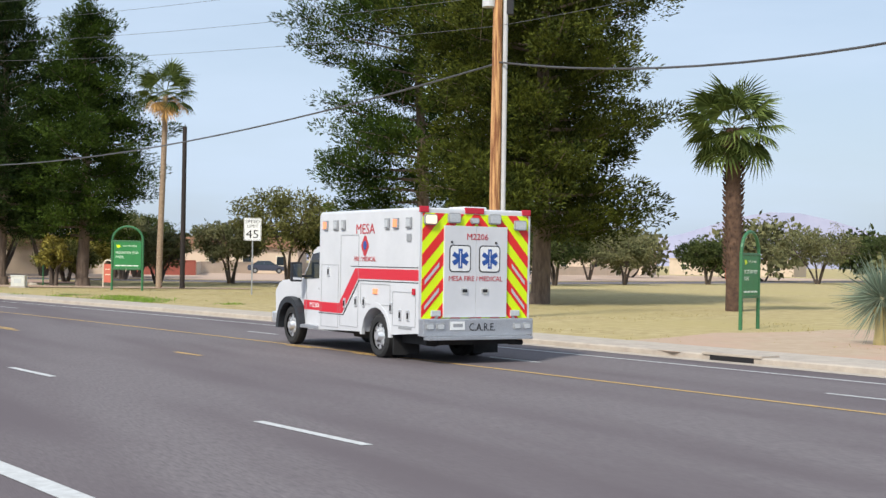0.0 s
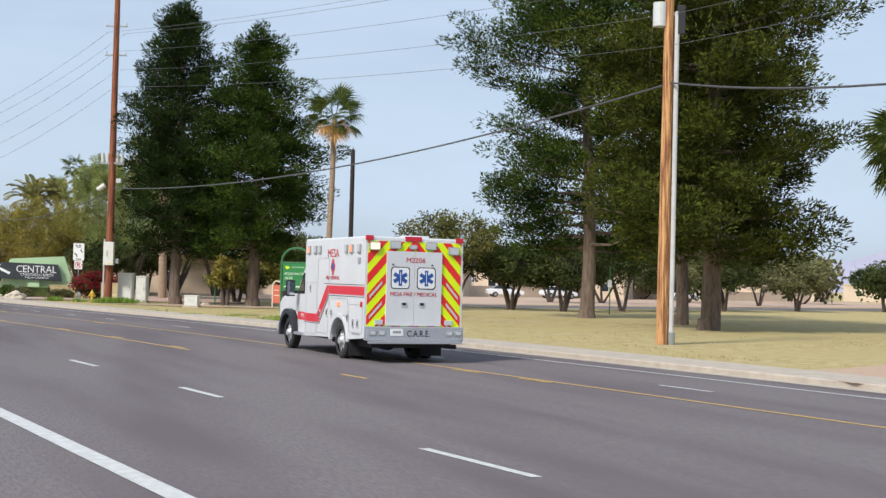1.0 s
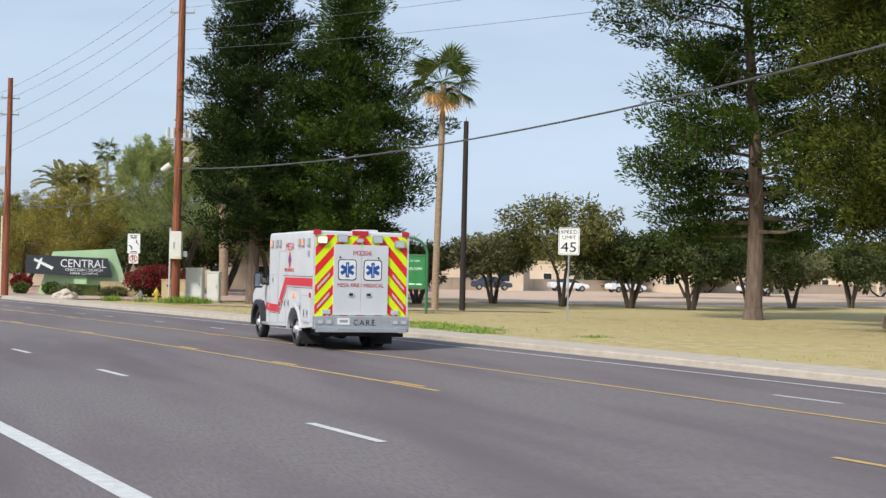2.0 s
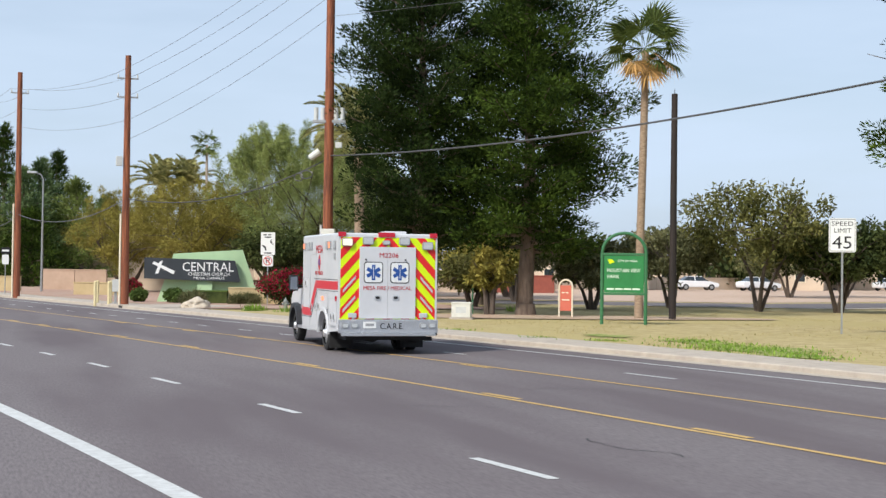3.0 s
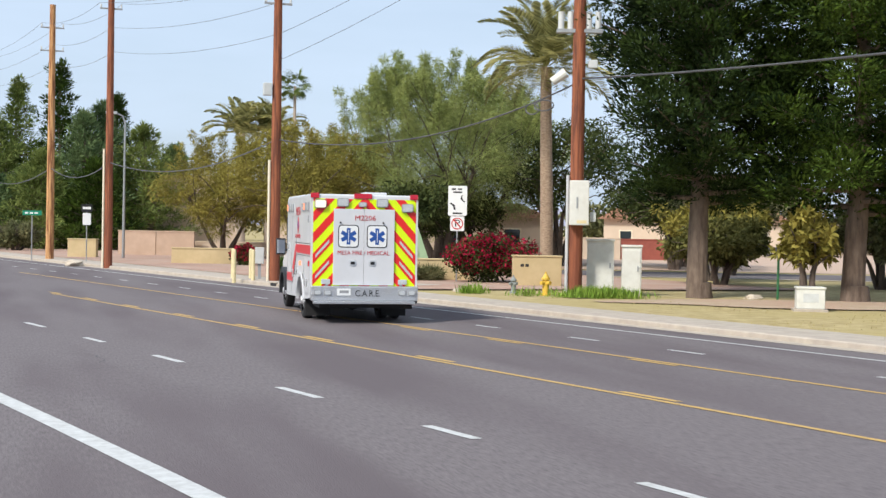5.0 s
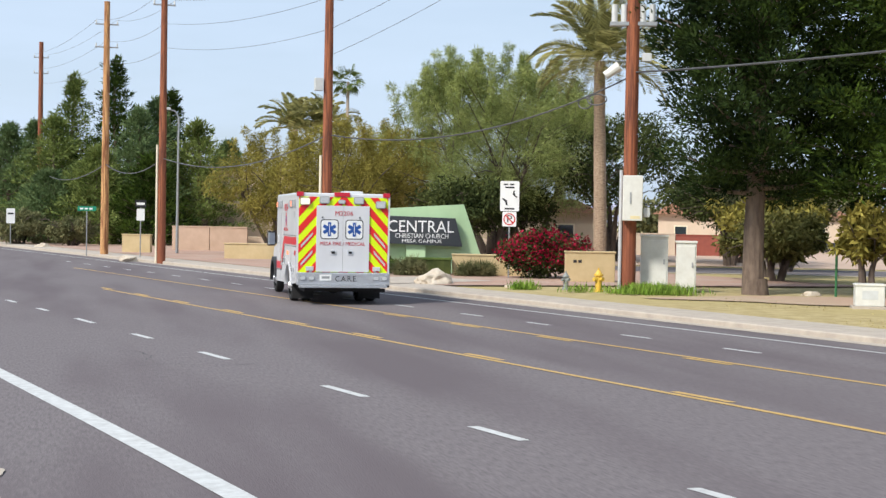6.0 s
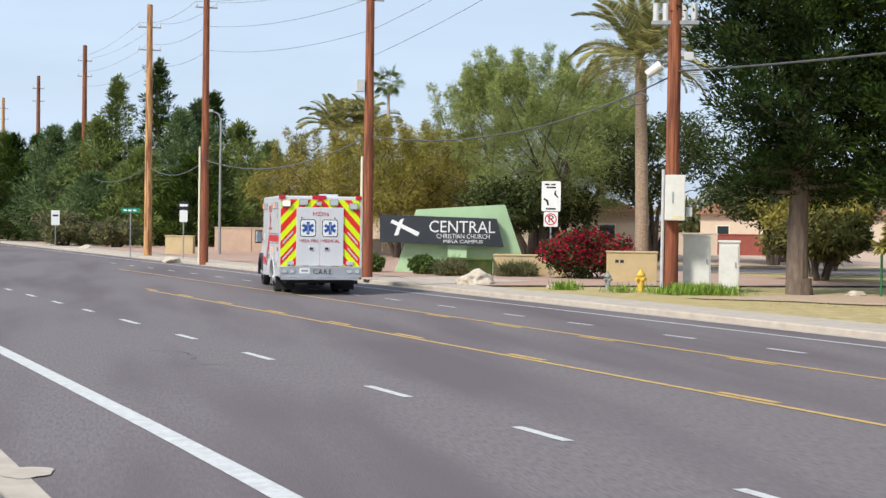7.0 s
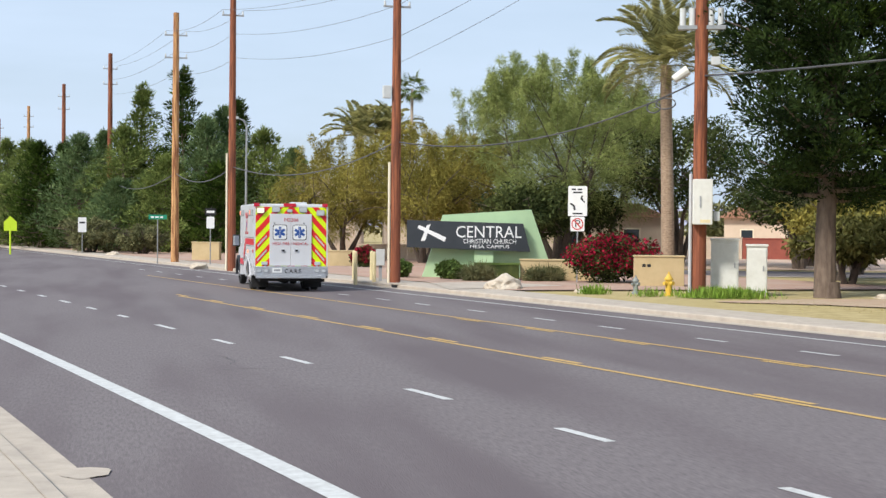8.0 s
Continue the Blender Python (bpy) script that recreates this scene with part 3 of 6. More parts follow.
def pine(x, y, height, spread, seed, mat, label, low=0.22, lean=(0, 0), trunk_r=0.42, limbs=64, per=330, shape=0.75, gaps=0.0, bare=0, droop=0.1, size=0.85, cone=False, needle=(0.28, 0.026), name="pine_tree", group="park pines"):
    r = np.random.default_rng(seed)
    bm = bmesh.new()
    spine = [(lean[0] * u * u + 0.12 * math.sin(u * 7 + seed), lean[1] * u * u + 0.12 * math.cos(u * 6 + seed), height * 0.96 * u - 0.1) for u in np.linspace(0, 1, 9)]
    limb(bm, spine, trunk_r, 0.05, 12)
    rod(bm, (0, 0, -0.15), (0, 0, 0.5), trunk_r * 1.25, trunk_r * 0.98, 14)
    cs, ws, rs = [], [], []
    for i in range(limbs):
        u = low + (1 - low) * ((i + r.random()) / limbs)
        k = (u - low) / (1 - low)
        if cone:
            env = spread * (1.02 - k) ** 0.85 * min(1, 0.6 + k * 3)
        else:
            env = spread * (math.sin(math.pi * min(1, (k * 0.86 + 0.16))) ** shape) * (1.0 - 0.35 * k)
        env *= 0.58 + 0.6 * r.random()
        a = i * 2.399 + r.normal() * 0.35
        base = Vector((lean[0] * u * u, lean[1] * u * u, height * u * 0.95))
        tip = base + Vector((math.cos(a) * env, math.sin(a) * env, env * (0.12 + 0.42 * k - droop * 0.5)))
        mid = base.lerp(tip, 0.55) + Vector((0, 0, -0.06 * env))
        limb(bm, [base, mid, tip], max(0.03, 0.10 * (1 - u) + 0.03), 0.012, 5)
        if r.random() < gaps:
            continue
        way = (tip - base).normalized()
        cnt = max(2, int(round(1.5 + env * (0.95 if cone else 3.0))))
        for j in range(cnt):
            f = 1.0 - (0.70 if cone else 0.62) * j / cnt
            p = base.lerp(mid, f / 0.55) if f < 0.55 else mid.lerp(tip, (f - 0.55) / 0.45)
            spreadout = 0.10 + (0.15 if cone else 0.12) * env * f * (0 if j == 0 else 1)
            q = p + Vector(r.normal(size=3) * (spreadout, spreadout, spreadout * 0.5))
            out = Vector((q.x - base.x, q.y - base.y, 0.25 + 0.4 * k)).normalized()
            cs.append(q)
            ws.append(way.lerp(out, 0.5).normalized())
            rs.append(size * (0.6 + 0.65 * r.random()) * (0.55 if cone and k > 0.8 else 1))
    for j in range(5):
        cs.append(Vector((lean[0] + r.normal() * 0.12, lean[1] + r.normal() * 0.12, height * (0.9 + 0.02 * j))))
        ws.append(Vector((0, 0, 1)))
        rs.append(size * (0.3 if cone else 0.6))
    for i in range(bare):
        a = r.random() * math.tau
        z = height * (0.25 + 0.3 * r.random())
        p0 = Vector((0, 0, z))
        p1 = p0 + Vector((math.cos(a) * spread * 0.7, math.sin(a) * spread * 0.7, 0.4))
        for j in range(5):
            q = p0.lerp(p1, 0.4 + 0.15 * j)
            rod(bm, q, q + Vector((r.normal() * 0.4, r.normal() * 0.4, -0.9 - r.random())), 0.012, 0.004, 4)
        rod(bm, p0, p1, 0.05, 0.012, 5)
    co = boughs(r, cs, ws, rs, per, needle[0], needle[1], droop=droop)
    return finish_tree(name, pose(x, y, 0.08), bm, M_BARK, [(co, mat)], label, "tree", group)


def broadleaf(name, x, y, height, spread, seed, mat, bark, label, stems=4, clumps=260, per=110, leaf=(0.2, 0.05), low=0.28, kind="", group="", trunk_r=0.16, airy=0.55, z=0.1, squash=1.0, wisps=0):
    r = np.random.default_rng(seed)
    bm = bmesh.new()
    cs, rs = [], []
    for s in range(stems):
        a = s / stems * math.tau + r.normal() * 0.4
        rr = spread * (0.35 + 0.3 * r.random())
        p0 = Vector((0.12 * math.cos(a), 0.12 * math.sin(a), -0.05))
        p1 = Vector((rr * 0.35 * math.cos(a), rr * 0.35 * math.sin(a), height * low * (0.8 + 0.3 * r.random())))
        p2 = Vector((rr * math.cos(a + 0.2), rr * math.sin(a + 0.2), height * 0.62))
        limb(bm, [p0, p1, p2], trunk_r * (0.8 + 0.4 * r.random()), 0.035, 8)
        for b in range(7):
            a2 = a + r.normal() * 1.0
            u = r.random()
            st = p1.lerp(p2, 0.2 + 0.7 * u)
            en = Vector((math.cos(a2) * spread * (0.5 + 0.5 * r.random()), math.sin(a2) * spread * (0.5 + 0.5 * r.random()), height * (0.42 + 0.5 * r.random())))
            limb(bm, [st, st.lerp(en, 0.5) + Vector((0, 0, 0.2)), en], 0.045, 0.01, 5)
    for _ in range(clumps):
        d = unit(r, 1)[0]
        k = 0.45 + 0.55 * r.random() ** 0.6
        lump = 0.82 + (0.42 if wisps else 0.3) * math.sin(3.1 * math.atan2(d[1], d[0]) + seed) * math.cos(2.3 * d[2] + seed)
        c = Vector((d[0] * spread * k * lump, d[1] * spread * k * lump, height * (low + (1 - low) * (0.5 + 0.5 * d[2] * k * lump * squash))))
        cs.append(c)
        rs.append(airy * (0.5 + 0.9 * r.random()) * spread * 0.28)
    for _ in range(wisps):
        d = unit(r, 1)[0]
        a = math.atan2(d[1], d[0])
        k = 0.25 + 0.6 * r.random()
        p0 = Vector((math.cos(a) * spread * k, math.sin(a) * spread * k, height * (0.93 - 0.42 * k * k)))
        p1 = p0 + Vector((math.cos(a) * 0.5 + r.normal() * 0.3, math.sin(a) * 0.5 + r.normal() * 0.3, 1.1 + 1.1 * r.random()))
        rod(bm, p0, p1, 0.02, 0.006, 4)
        for j in range(4):
            cs.append(p0.lerp(p1, 0.2 + 0.25 * j))
            rs.append(0.34 - 0.05 * j)
    co = leaves(r, cs, rs, per, leaf[0], leaf[1], droop=0.15, outward=0.4 if not wisps else 0.55)
    return finish_tree(name, pose(x, y, z), bm, bark, [(co, mat)], label, "tree", group, kind)


def fan_frond_mesh(seed, mat, radius=0.95, stalk=0.85, blades=22):
    r = np.random.default_rng(seed)
    co = []
    # stalk as two thin crossing kites, then pleated blades in a fan with drooping tips
    for sgn in ((1, 0), (0, 1)):
        w = 0.02
        co += [(0, 0, 0), (stalk * 0.5, w * sgn[0], 0.06 + w * sgn[1]), (stalk, 0, 0.02), (stalk * 0.5, -w * sgn[0], 0.06 - w * sgn[1])]
    for i in range(blades):
        a = (i / (blades - 1) - 0.5) * math.radians(230)
        ln = radius * (0.75 + 0.25 * math.cos(a * 0.6)) * (0.9 + 0.15 * r.random())
        c, s = math.cos(a), math.sin(a)
        dip = 0.12 + 0.16 * r.random()
        w = 0.038
        m1 = (stalk + c * ln * 0.55, s * ln * 0.55, 0.03 - 0.05 * abs(s))
        tip = (stalk + c * ln, s * ln, -dip * ln - 0.12 * abs(s))
        co += [(stalk, 0, 0.02), (m1[0] - s * w, m1[1] + c * w, m1[2] + 0.02), tip, (m1[0] + s * w, m1[1] - c * w, m1[2] - 0.01)]
    return fast_mesh("frond", np.array(co), 4, mat)


def feather_frond_mesh(seed, mat, length=2.7, pairs=44, pin=0.03):
    r = np.random.default_rng(seed)
    co = []
    prev = None
    for i in range(pairs + 1):
        u = i / pairs
        p = np.array((length * u * (1 - 0.16 * u * u), 0, 0.5 * u * length * (0.9 - 1.15 * u)))
        if prev is not None:
            w = 0.018 * (1.1 - u)
            co += [prev + (0, w, 0), p + (0, w * 0.8, 0), p - (0, w * 0.8, 0), prev - (0, w, 0)]
        prev = p
        if u < 0.1:
            continue
        ln = 0.50 * (0.5 + math.sin(math.pi * min(1, u * 0.9 + 0.08)) * 0.6)
        for sg in (1, -1):
            d = np.array((0.55, sg * 0.85, 0.1 + 0.25 * r.random() - 0.25 * u))
            d /= np.linalg.norm(d)
            q = p + d * ln
            sd = np.array((pin, 0, pin * 0.45))
            co += [p, p + d * ln * 0.5 + sd, q - (0, 0, 0.07 * u), p + d * ln * 0.5 - sd]
    return fast_mesh("frond", np.array(co), 4, mat)


def palm(x, y, height, seed, label, fronds, meshes, dry=None, trunk_r=0.22, trunk_mat=None, base_h=0.0, boots=True, scale=1.0, group="", fall=140):
    r = random.Random(seed)
    t = thing("palm_tree", pose(x, y, 0.08), label, "palm tree", group)
    bm = bmesh.new()
    pts = [(0.10 * math.sin(u * 3 + seed), 0.08 * math.cos(u * 2.3 + seed), -0.1 + (height + 0.1) * u) for u in np.linspace(0, 1, 10)]
    limb(bm, pts, trunk_r * 1.12, trunk_r * 0.9, 14)
    part("trunk", bm, trunk_mat or M_PALM_BARK, t)
    if boots:
        bm = bmesh.new()
        n = int(height * 34)
        for i in range(n):
            z = base_h + (height - base_h) * i / n
            a = i * 2.399
            rr = trunk_r * (1.0 + 0.25 * z / height)
            p0 = Vector((rr * 0.85 * math.cos(a), rr * 0.85 * math.sin(a), z))
            rod(bm, p0, p0 + Vector((0.13 * math.cos(a), 0.13 * math.sin(a), 0.17)), 0.055, 0.02, 4)
        part("leaf_boots", bm, M_BOOTS, t, "rough cut leaf bases on the trunk")
    for i in range(fronds):
        k = (i + 0.5) / fronds
        a = i * 2.399 + r.uniform(-0.25, 0.25)
        el = 82 - fall * k ** 0.8 + r.uniform(-9, 9)
        me = meshes[i % len(meshes)] if not (dry and k > 0.8) else dry
        ob = new("frond", me)
        ob.parent = t
        s = scale * r.uniform(0.85, 1.12)
        ob.matrix_basis = Matrix.Translation((pts[-1][0] + 0.12 * math.cos(a), pts[-1][1] + 0.12 * math.sin(a), height - 0.02 + 0.16 * (1 - k))) @ pose(0, 0, 0, r.uniform(-25, 25), -el, math.degrees(a)) @ Matrix.Diagonal((s, s, s, 1))
    return t


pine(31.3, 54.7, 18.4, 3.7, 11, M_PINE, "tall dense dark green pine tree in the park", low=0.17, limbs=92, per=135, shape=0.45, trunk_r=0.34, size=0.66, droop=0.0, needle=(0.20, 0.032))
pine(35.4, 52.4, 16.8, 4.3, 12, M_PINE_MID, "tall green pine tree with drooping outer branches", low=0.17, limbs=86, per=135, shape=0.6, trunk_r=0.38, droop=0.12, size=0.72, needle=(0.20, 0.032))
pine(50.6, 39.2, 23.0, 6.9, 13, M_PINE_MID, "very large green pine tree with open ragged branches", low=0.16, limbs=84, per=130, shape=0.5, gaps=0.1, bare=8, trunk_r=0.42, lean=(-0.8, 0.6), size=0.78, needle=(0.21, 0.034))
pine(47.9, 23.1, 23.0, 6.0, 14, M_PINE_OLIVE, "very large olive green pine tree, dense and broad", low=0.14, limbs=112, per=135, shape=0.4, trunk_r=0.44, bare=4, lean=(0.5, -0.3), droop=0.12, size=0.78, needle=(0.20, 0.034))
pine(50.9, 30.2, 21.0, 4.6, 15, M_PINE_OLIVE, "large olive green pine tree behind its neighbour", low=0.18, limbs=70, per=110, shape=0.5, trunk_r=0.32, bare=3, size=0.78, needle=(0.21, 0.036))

FAN = [fan_frond_mesh(s, M_PALM_LEAF) for s in (1, 2, 3)]
FAN_DRY = fan_frond_mesh(4, M_PALM_DRY, 0.85)
FEATHER_FAR = [feather_frond_mesh(s, M_DATE_LEAF, 2.3, 26, 0.05) for s in (3, 4)]
FEATHER = [feather_frond_mesh(s, M_DATE_LEAF) for s in (1, 2)]
palm(51.6, 14.8, 7.2, 2, "stout fan palm with rough brown trunk and green crown", 36, FAN, trunk_r=0.31, trunk_mat=M_BOOTS, base_h=1.6, scale=1.25)
palm(38.8, 48.4, 11.0, 5, "slender tall fan palm with orange dry fronds under the crown", 30, FAN, FAN_DRY, trunk_r=0.16, trunk_mat=M_PALM_BARK, boots=False, scale=1.1)
palm(33.5, 72.4, 9.2, 8, "date palm with grey trunk and thin feathery fronds", 50, FEATHER, trunk_r=0.27, trunk_mat=M_PALM_BARK, boots=False, scale=1.32, fall=112)
palm(28.4, 119.1, 8.9, 9, "small distant feather palm beyond the church", 38, FEATHER_FAR, trunk_r=0.3, trunk_mat=M_PALM_GREY, boots=False, scale=1.3, group="far palms", fall=95)
palm(30.8, 120.2, 9.1, 10, "small distant feather palm beyond the church", 38, FEATHER_FAR, trunk_r=0.3, trunk_mat=M_PALM_GREY, boots=False, scale=1.3, group="far palms", fall=95)
palm(32.4, 118.6, 12.6, 21, "thin tall distant fan palm beyond the church", 20, FAN, trunk_r=0.12, trunk_mat=M_PALM_GREY, boots=False, scale=0.8, group="far palms")

# trees behind the church sign
broadleaf("mesquite_tree", 33.4, 86.9, 10.4, 6.4, 31, M_MESQUITE, M_DARK_BARK, "wide feathery grey-green mesquite tree behind the sign", 5, 250, 190, (0.28, 0.012), low=0.2, trunk_r=0.3, wisps=95, airy=0.46)
broadleaf("mesquite_tree", 38.6, 94.9, 9.2, 6.2, 32, M_MESQUITE, M_DARK_BARK, "wide feathery grey-green mesquite tree behind the sign", 5, 210, 180, (0.28, 0.012), low=0.2, trunk_r=0.28, wisps=80, airy=0.46)
broadleaf("acacia_tree", 26.9, 90.8, 6.6, 4.4, 33, M_OLIVE, M_DARK_BARK, "yellowish olive acacia tree with dark stems", 4, 260, 120, (0.24, 0.018), low=0.22, trunk_r=0.2, wisps=26)
broadleaf("acacia_tree", 23.2, 95.8, 6.2, 3.6, 34, M_OLIVE, M_DARK_BARK, "yellowish olive acacia tree with dark stems", 4, 230, 120, (0.24, 0.018), low=0.22, trunk_r=0.2, wisps=22)
broadleaf("acacia_tree", 30.7, 96.9, 7.4, 4.2, 35, M_OLIVE, M_DARK_BARK, "yellowish olive acacia tree with dark stems", 4, 240, 120, (0.24, 0.018), low=0.22, trunk_r=0.2, wisps=24)
for i, (x, y, h, sp) in enumerate(((35.2, 89.9, 4.6, 3.4), (40.7, 87.4, 8.6, 5.0), (44.9, 81.5, 5.6, 3.8), (30.6, 82.9, 4.2, 3.0), (48.4, 87.0, 5.4, 4.0))):
    broadleaf("shade_tree", x, y, h, sp, 190 + i, M_SHADE_LEAF, M_DARK_BARK, "low dark shade tree with twisted black stems", 5, 220, 60, (0.24, 0.045), low=0.34, trunk_r=0.2)
# the wood along the road's far end
for i, (x, y, h, s) in enumerate([(21.5, 122, 9.4, 3.6), (18.6, 126, 11.4, 3.4), (15.4, 124, 14.2, 2.5), (12.4, 128, 13.2, 2.4), (9.4, 132, 9.6, 2.8), (6.2, 136, 8.8, 2.6),
                                  (3.0, 140, 9.2, 3.0), (-1.5, 150, 9.8, 3.5), (-6, 160, 10, 4), (14.0, 118, 7.0, 3.0), (10.5, 120, 5.2, 2.6), (17.5, 116, 6.4, 2.8), (-12, 175, 10, 5), (24.5, 128, 8.2, 2.8), (20.5, 134, 12.8, 2.4), (11.0, 124, 9.6, 3.2), (7.6, 128, 9.0, 3.2), (4.4, 132, 8.6, 3.0), (1.0, 144, 9.4, 3.4), (17.0, 121, 10.2, 3.2)]):
    pine(x, y, h, s * 1.15, 60 + i, (M_WOOD, M_WOOD_BLUE, M_PINE_MID)[i % 3], "green conifer with a pointed top in the dense roadside row", low=0.03, limbs=58, per=66, trunk_r=0.2, size=0.75, cone=True, needle=(0.38, 0.042), name="conifer", group="roadside conifers")
broadleaf("bush", 8.6, 115.0, 2.4, 2.2, 90, M_FAR_LEAF, M_DARK_BARK, "brownish dry bush beside the road", 4, 90, 90, (0.25, 0.04), low=0.05)
broadleaf("bush", 12.0, 111.0, 2.0, 1.8, 91, M_FAR_LEAF, M_DARK_BARK, "brownish dry bush beside the road", 4, 80, 90, (0.25, 0.04), low=0.05)
# low trees of the park's far side
for i, (x, y, h, s, mt) in enumerate([(50.5, 58.3, 6.8, 4.3, M_OLIVE_DULL), (54.0, 56.5, 4.6, 3.2, M_SHADE_LEAF), (56.8, 54.3, 5.2, 3.2, M_SHADE_LEAF), (48.3, 63.3, 4.5, 3.0, M_FAR_LEAF),
                                      (33.8, 52.6, 2.9, 1.1, M_OLIVE), (42.2, 60.3, 3.6, 2.2, M_FAR_LEAF), (63.2, 57.8, 6.2, 4.2, M_SHADE_LEAF), (69.2, 61.9, 4.2, 3.0, M_FAR_LEAF), (75.8, 64.2, 5.0, 3.4, M_SHADE_LEAF),
                                      (85.9, 68.7, 4.2, 3.4, M_FAR_LEAF), (99.8, 74.4, 4.6, 3.0, M_SHADE_LEAF), (122.2, 83.1, 6.2, 5.0, M_FAR_LEAF), (144.0, 93.6, 6, 5, M_SHADE_LEAF), (101.0, 95.9, 5.5, 4.5, M_FAR_LEAF), (73.7, 90.7, 5.0, 4, M_FAR_LEAF), (39.0, 67.4, 3.6, 2.4, M_OLIVE), (43.6, 73.7, 5.0, 3.0, M_FAR_LEAF), (36.9, 63.1, 2.6, 2.1, M_OLIVE_DULL), (80.7, 93.3, 6.0, 5, M_SHADE_LEAF)]):
    broadleaf("park_tree", x, y, h, s, 100 + i, mt, M_DARK_BARK, "low spreading park tree with dark twisted stems", 3 + i % 3, 190 if s > 2 else 70, 52 if s > 2 else 40, (0.26, 0.05), low=0.3, group="low park trees", trunk_r=0.14)
# distant belt of trees
for i in range(26):
    rr = random.Random(300 + i)
    a = radians(-12 + i * 3.4)
    d = rr.uniform(150, 210)
    broadleaf("far_tree", d * math.sin(a), d * math.cos(a), rr.uniform(5, 8), rr.uniform(5, 8), 300 + i, M_FAR_LEAF if i % 2 else M_SHADE_LEAF, M_DARK_BARK, "distant dusty green tree", 2, 80, 24, (0.7, 0.24), low=0.1, group="far tree belt", airy=0.7)

# shrubs


def shrub(name, x, y, rx, ry, h, seed, mat, label, per=46, clumps=90, leaf=(0.12, 0.04), second=None, z=0.13, category="bush"):
    r = np.random.default_rng(seed)
    cs, rs = [], []
    for _ in range(clumps):
        d = unit(r, 1)[0]
        k = 0.55 + 0.4 * r.random()
        cs.append((d[0] * rx * k, d[1] * ry * k, h * 0.5 + d[2] * h * 0.47 * k))
        rs.append(0.22 * min(rx, h))
    t = thing(name, pose(x, y, z), label, category)
    bm = bmesh.new()
    for i in range(5):
        a = i * 1.3
        rod(bm, (0.1 * math.cos(a), 0.1 * math.sin(a), -0.05), (rx * 0.5 * math.cos(a), ry * 0.5 * math.sin(a), h * 0.6), 0.03, 0.01, 5)
    part("stems", bm, M_DARK_BARK, t)
    ob = new("leaves", fast_mesh("leaves", leaves(r, cs, rs, per, *leaf, outward=0.5), 4, mat))
    ob.parent = t
    if second:
        top = [c for c in cs if c[2] > h * 0.35]
        ob = new("blossom", fast_mesh("blossom", leaves(r, top, [v * 1.15 for v in rs[:len(top)]], per, *leaf, outward=0.5), 4, second))
        ob.parent = t
    return t


shrub("bougainvillea_bush", 28.1, 64.7, 1.75, 1.0, 1.8, 41, M_SHADE_LEAF, "deep magenta flowering bougainvillea bush on gravel", second=M_BOUG, clumps=160)
shrub("bougainvillea_bush", 22.1, 82.8, 0.7, 0.6, 1.0, 42, M_SHADE_LEAF, "small dark red flowering bush by a low wall", second=M_BOUG)
shrub("hedge_bush", 22.7, 68.0, 0.55, 0.4, 0.72, 43, M_HEDGE, "clipped green box hedge before the sign")
shrub("hedge_bush", 21.1, 69.8, 0.42, 0.4, 0.68, 44, M_HEDGE, "clipped green box hedge before the sign")
shrub("grass_clump", 23.4, 66.5, 0.6, 0.4, 0.5, 45, M_FAR_LEAF, "tufted ornamental grass clump on gravel", leaf=(0.3, 0.012), category="plant")
shrub("grass_clump", 25.9, 66.1, 0.9, 0.35, 0.42, 46, M_FAR_LEAF, "tufted ornamental grass clump on gravel", leaf=(0.3, 0.012), category="plant")

# sotol with blue-green spikes
t = thing("sotol_plant", pose(39.9, -4.0, 0.14), "spiky blue-green sotol plant on a short trunk", "plant")
bm = bmesh.new()
limb(bm, [(0, 0, -0.1), (0.06, 0, 0.4), (0.0, 0.05, 0.85)], 0.20, 0.15, 10)
part("trunk", bm, M_STRAW, t)
d = unit(np.random.default_rng(8), 900)
d[:, 2] = d[:, 2] * 0.9 + 0.22
d /= np.linalg.norm(d, axis=1, keepdims=True)
co = np.empty((900, 4, 3))
sd = np.cross(d, unit(np.random.default_rng(9), 900)) * 0.012
ln = 0.85 + 0.45 * np.random.default_rng(10).random((900, 1))
co[:, 0] = d * 0.05
co[:, 1] = d * ln * 0.4 + sd
co[:, 2] = d * ln - np.array((0, 0, 0.06))
co[:, 3] = d * ln * 0.4 - sd
ob = new("leaves", fast_mesh("leaves", co.reshape(-1, 3) + np.array((0, 0, 1.05)), 4, M_SOTOL))
ob.parent = t


# weeds and lawn tufts
def tufts(name, spots, mat, label, h=0.16, seed=1):
    r = np.random.default_rng(seed)
    co = []
    for x, y, rx, ry, n in spots:
        p = np.stack([x + r.normal(size=n) * rx * 0.5, y + r.normal(size=n) * ry * 0.5, np.full(n, 0.07)], 1)
        w = unit(r, n) * 0.55 + np.array((0, 0, 1.0))
        s = np.cross(w, unit(r, n)) * 0.014
        l = h * (0.5 + r.random((n, 1)))
        k = np.empty((n, 4, 3))
        k[:, 0], k[:, 1], k[:, 2], k[:, 3] = p, p + w * l * 0.5 + s, p + w * l, p + w * l * 0.5 - s
        co.append(k.reshape(-1, 3))
    ob = new(name, fast_mesh(name, np.concatenate(co), 4, mat))
    return tagged(ob, label, "weeds", kind="stuff")


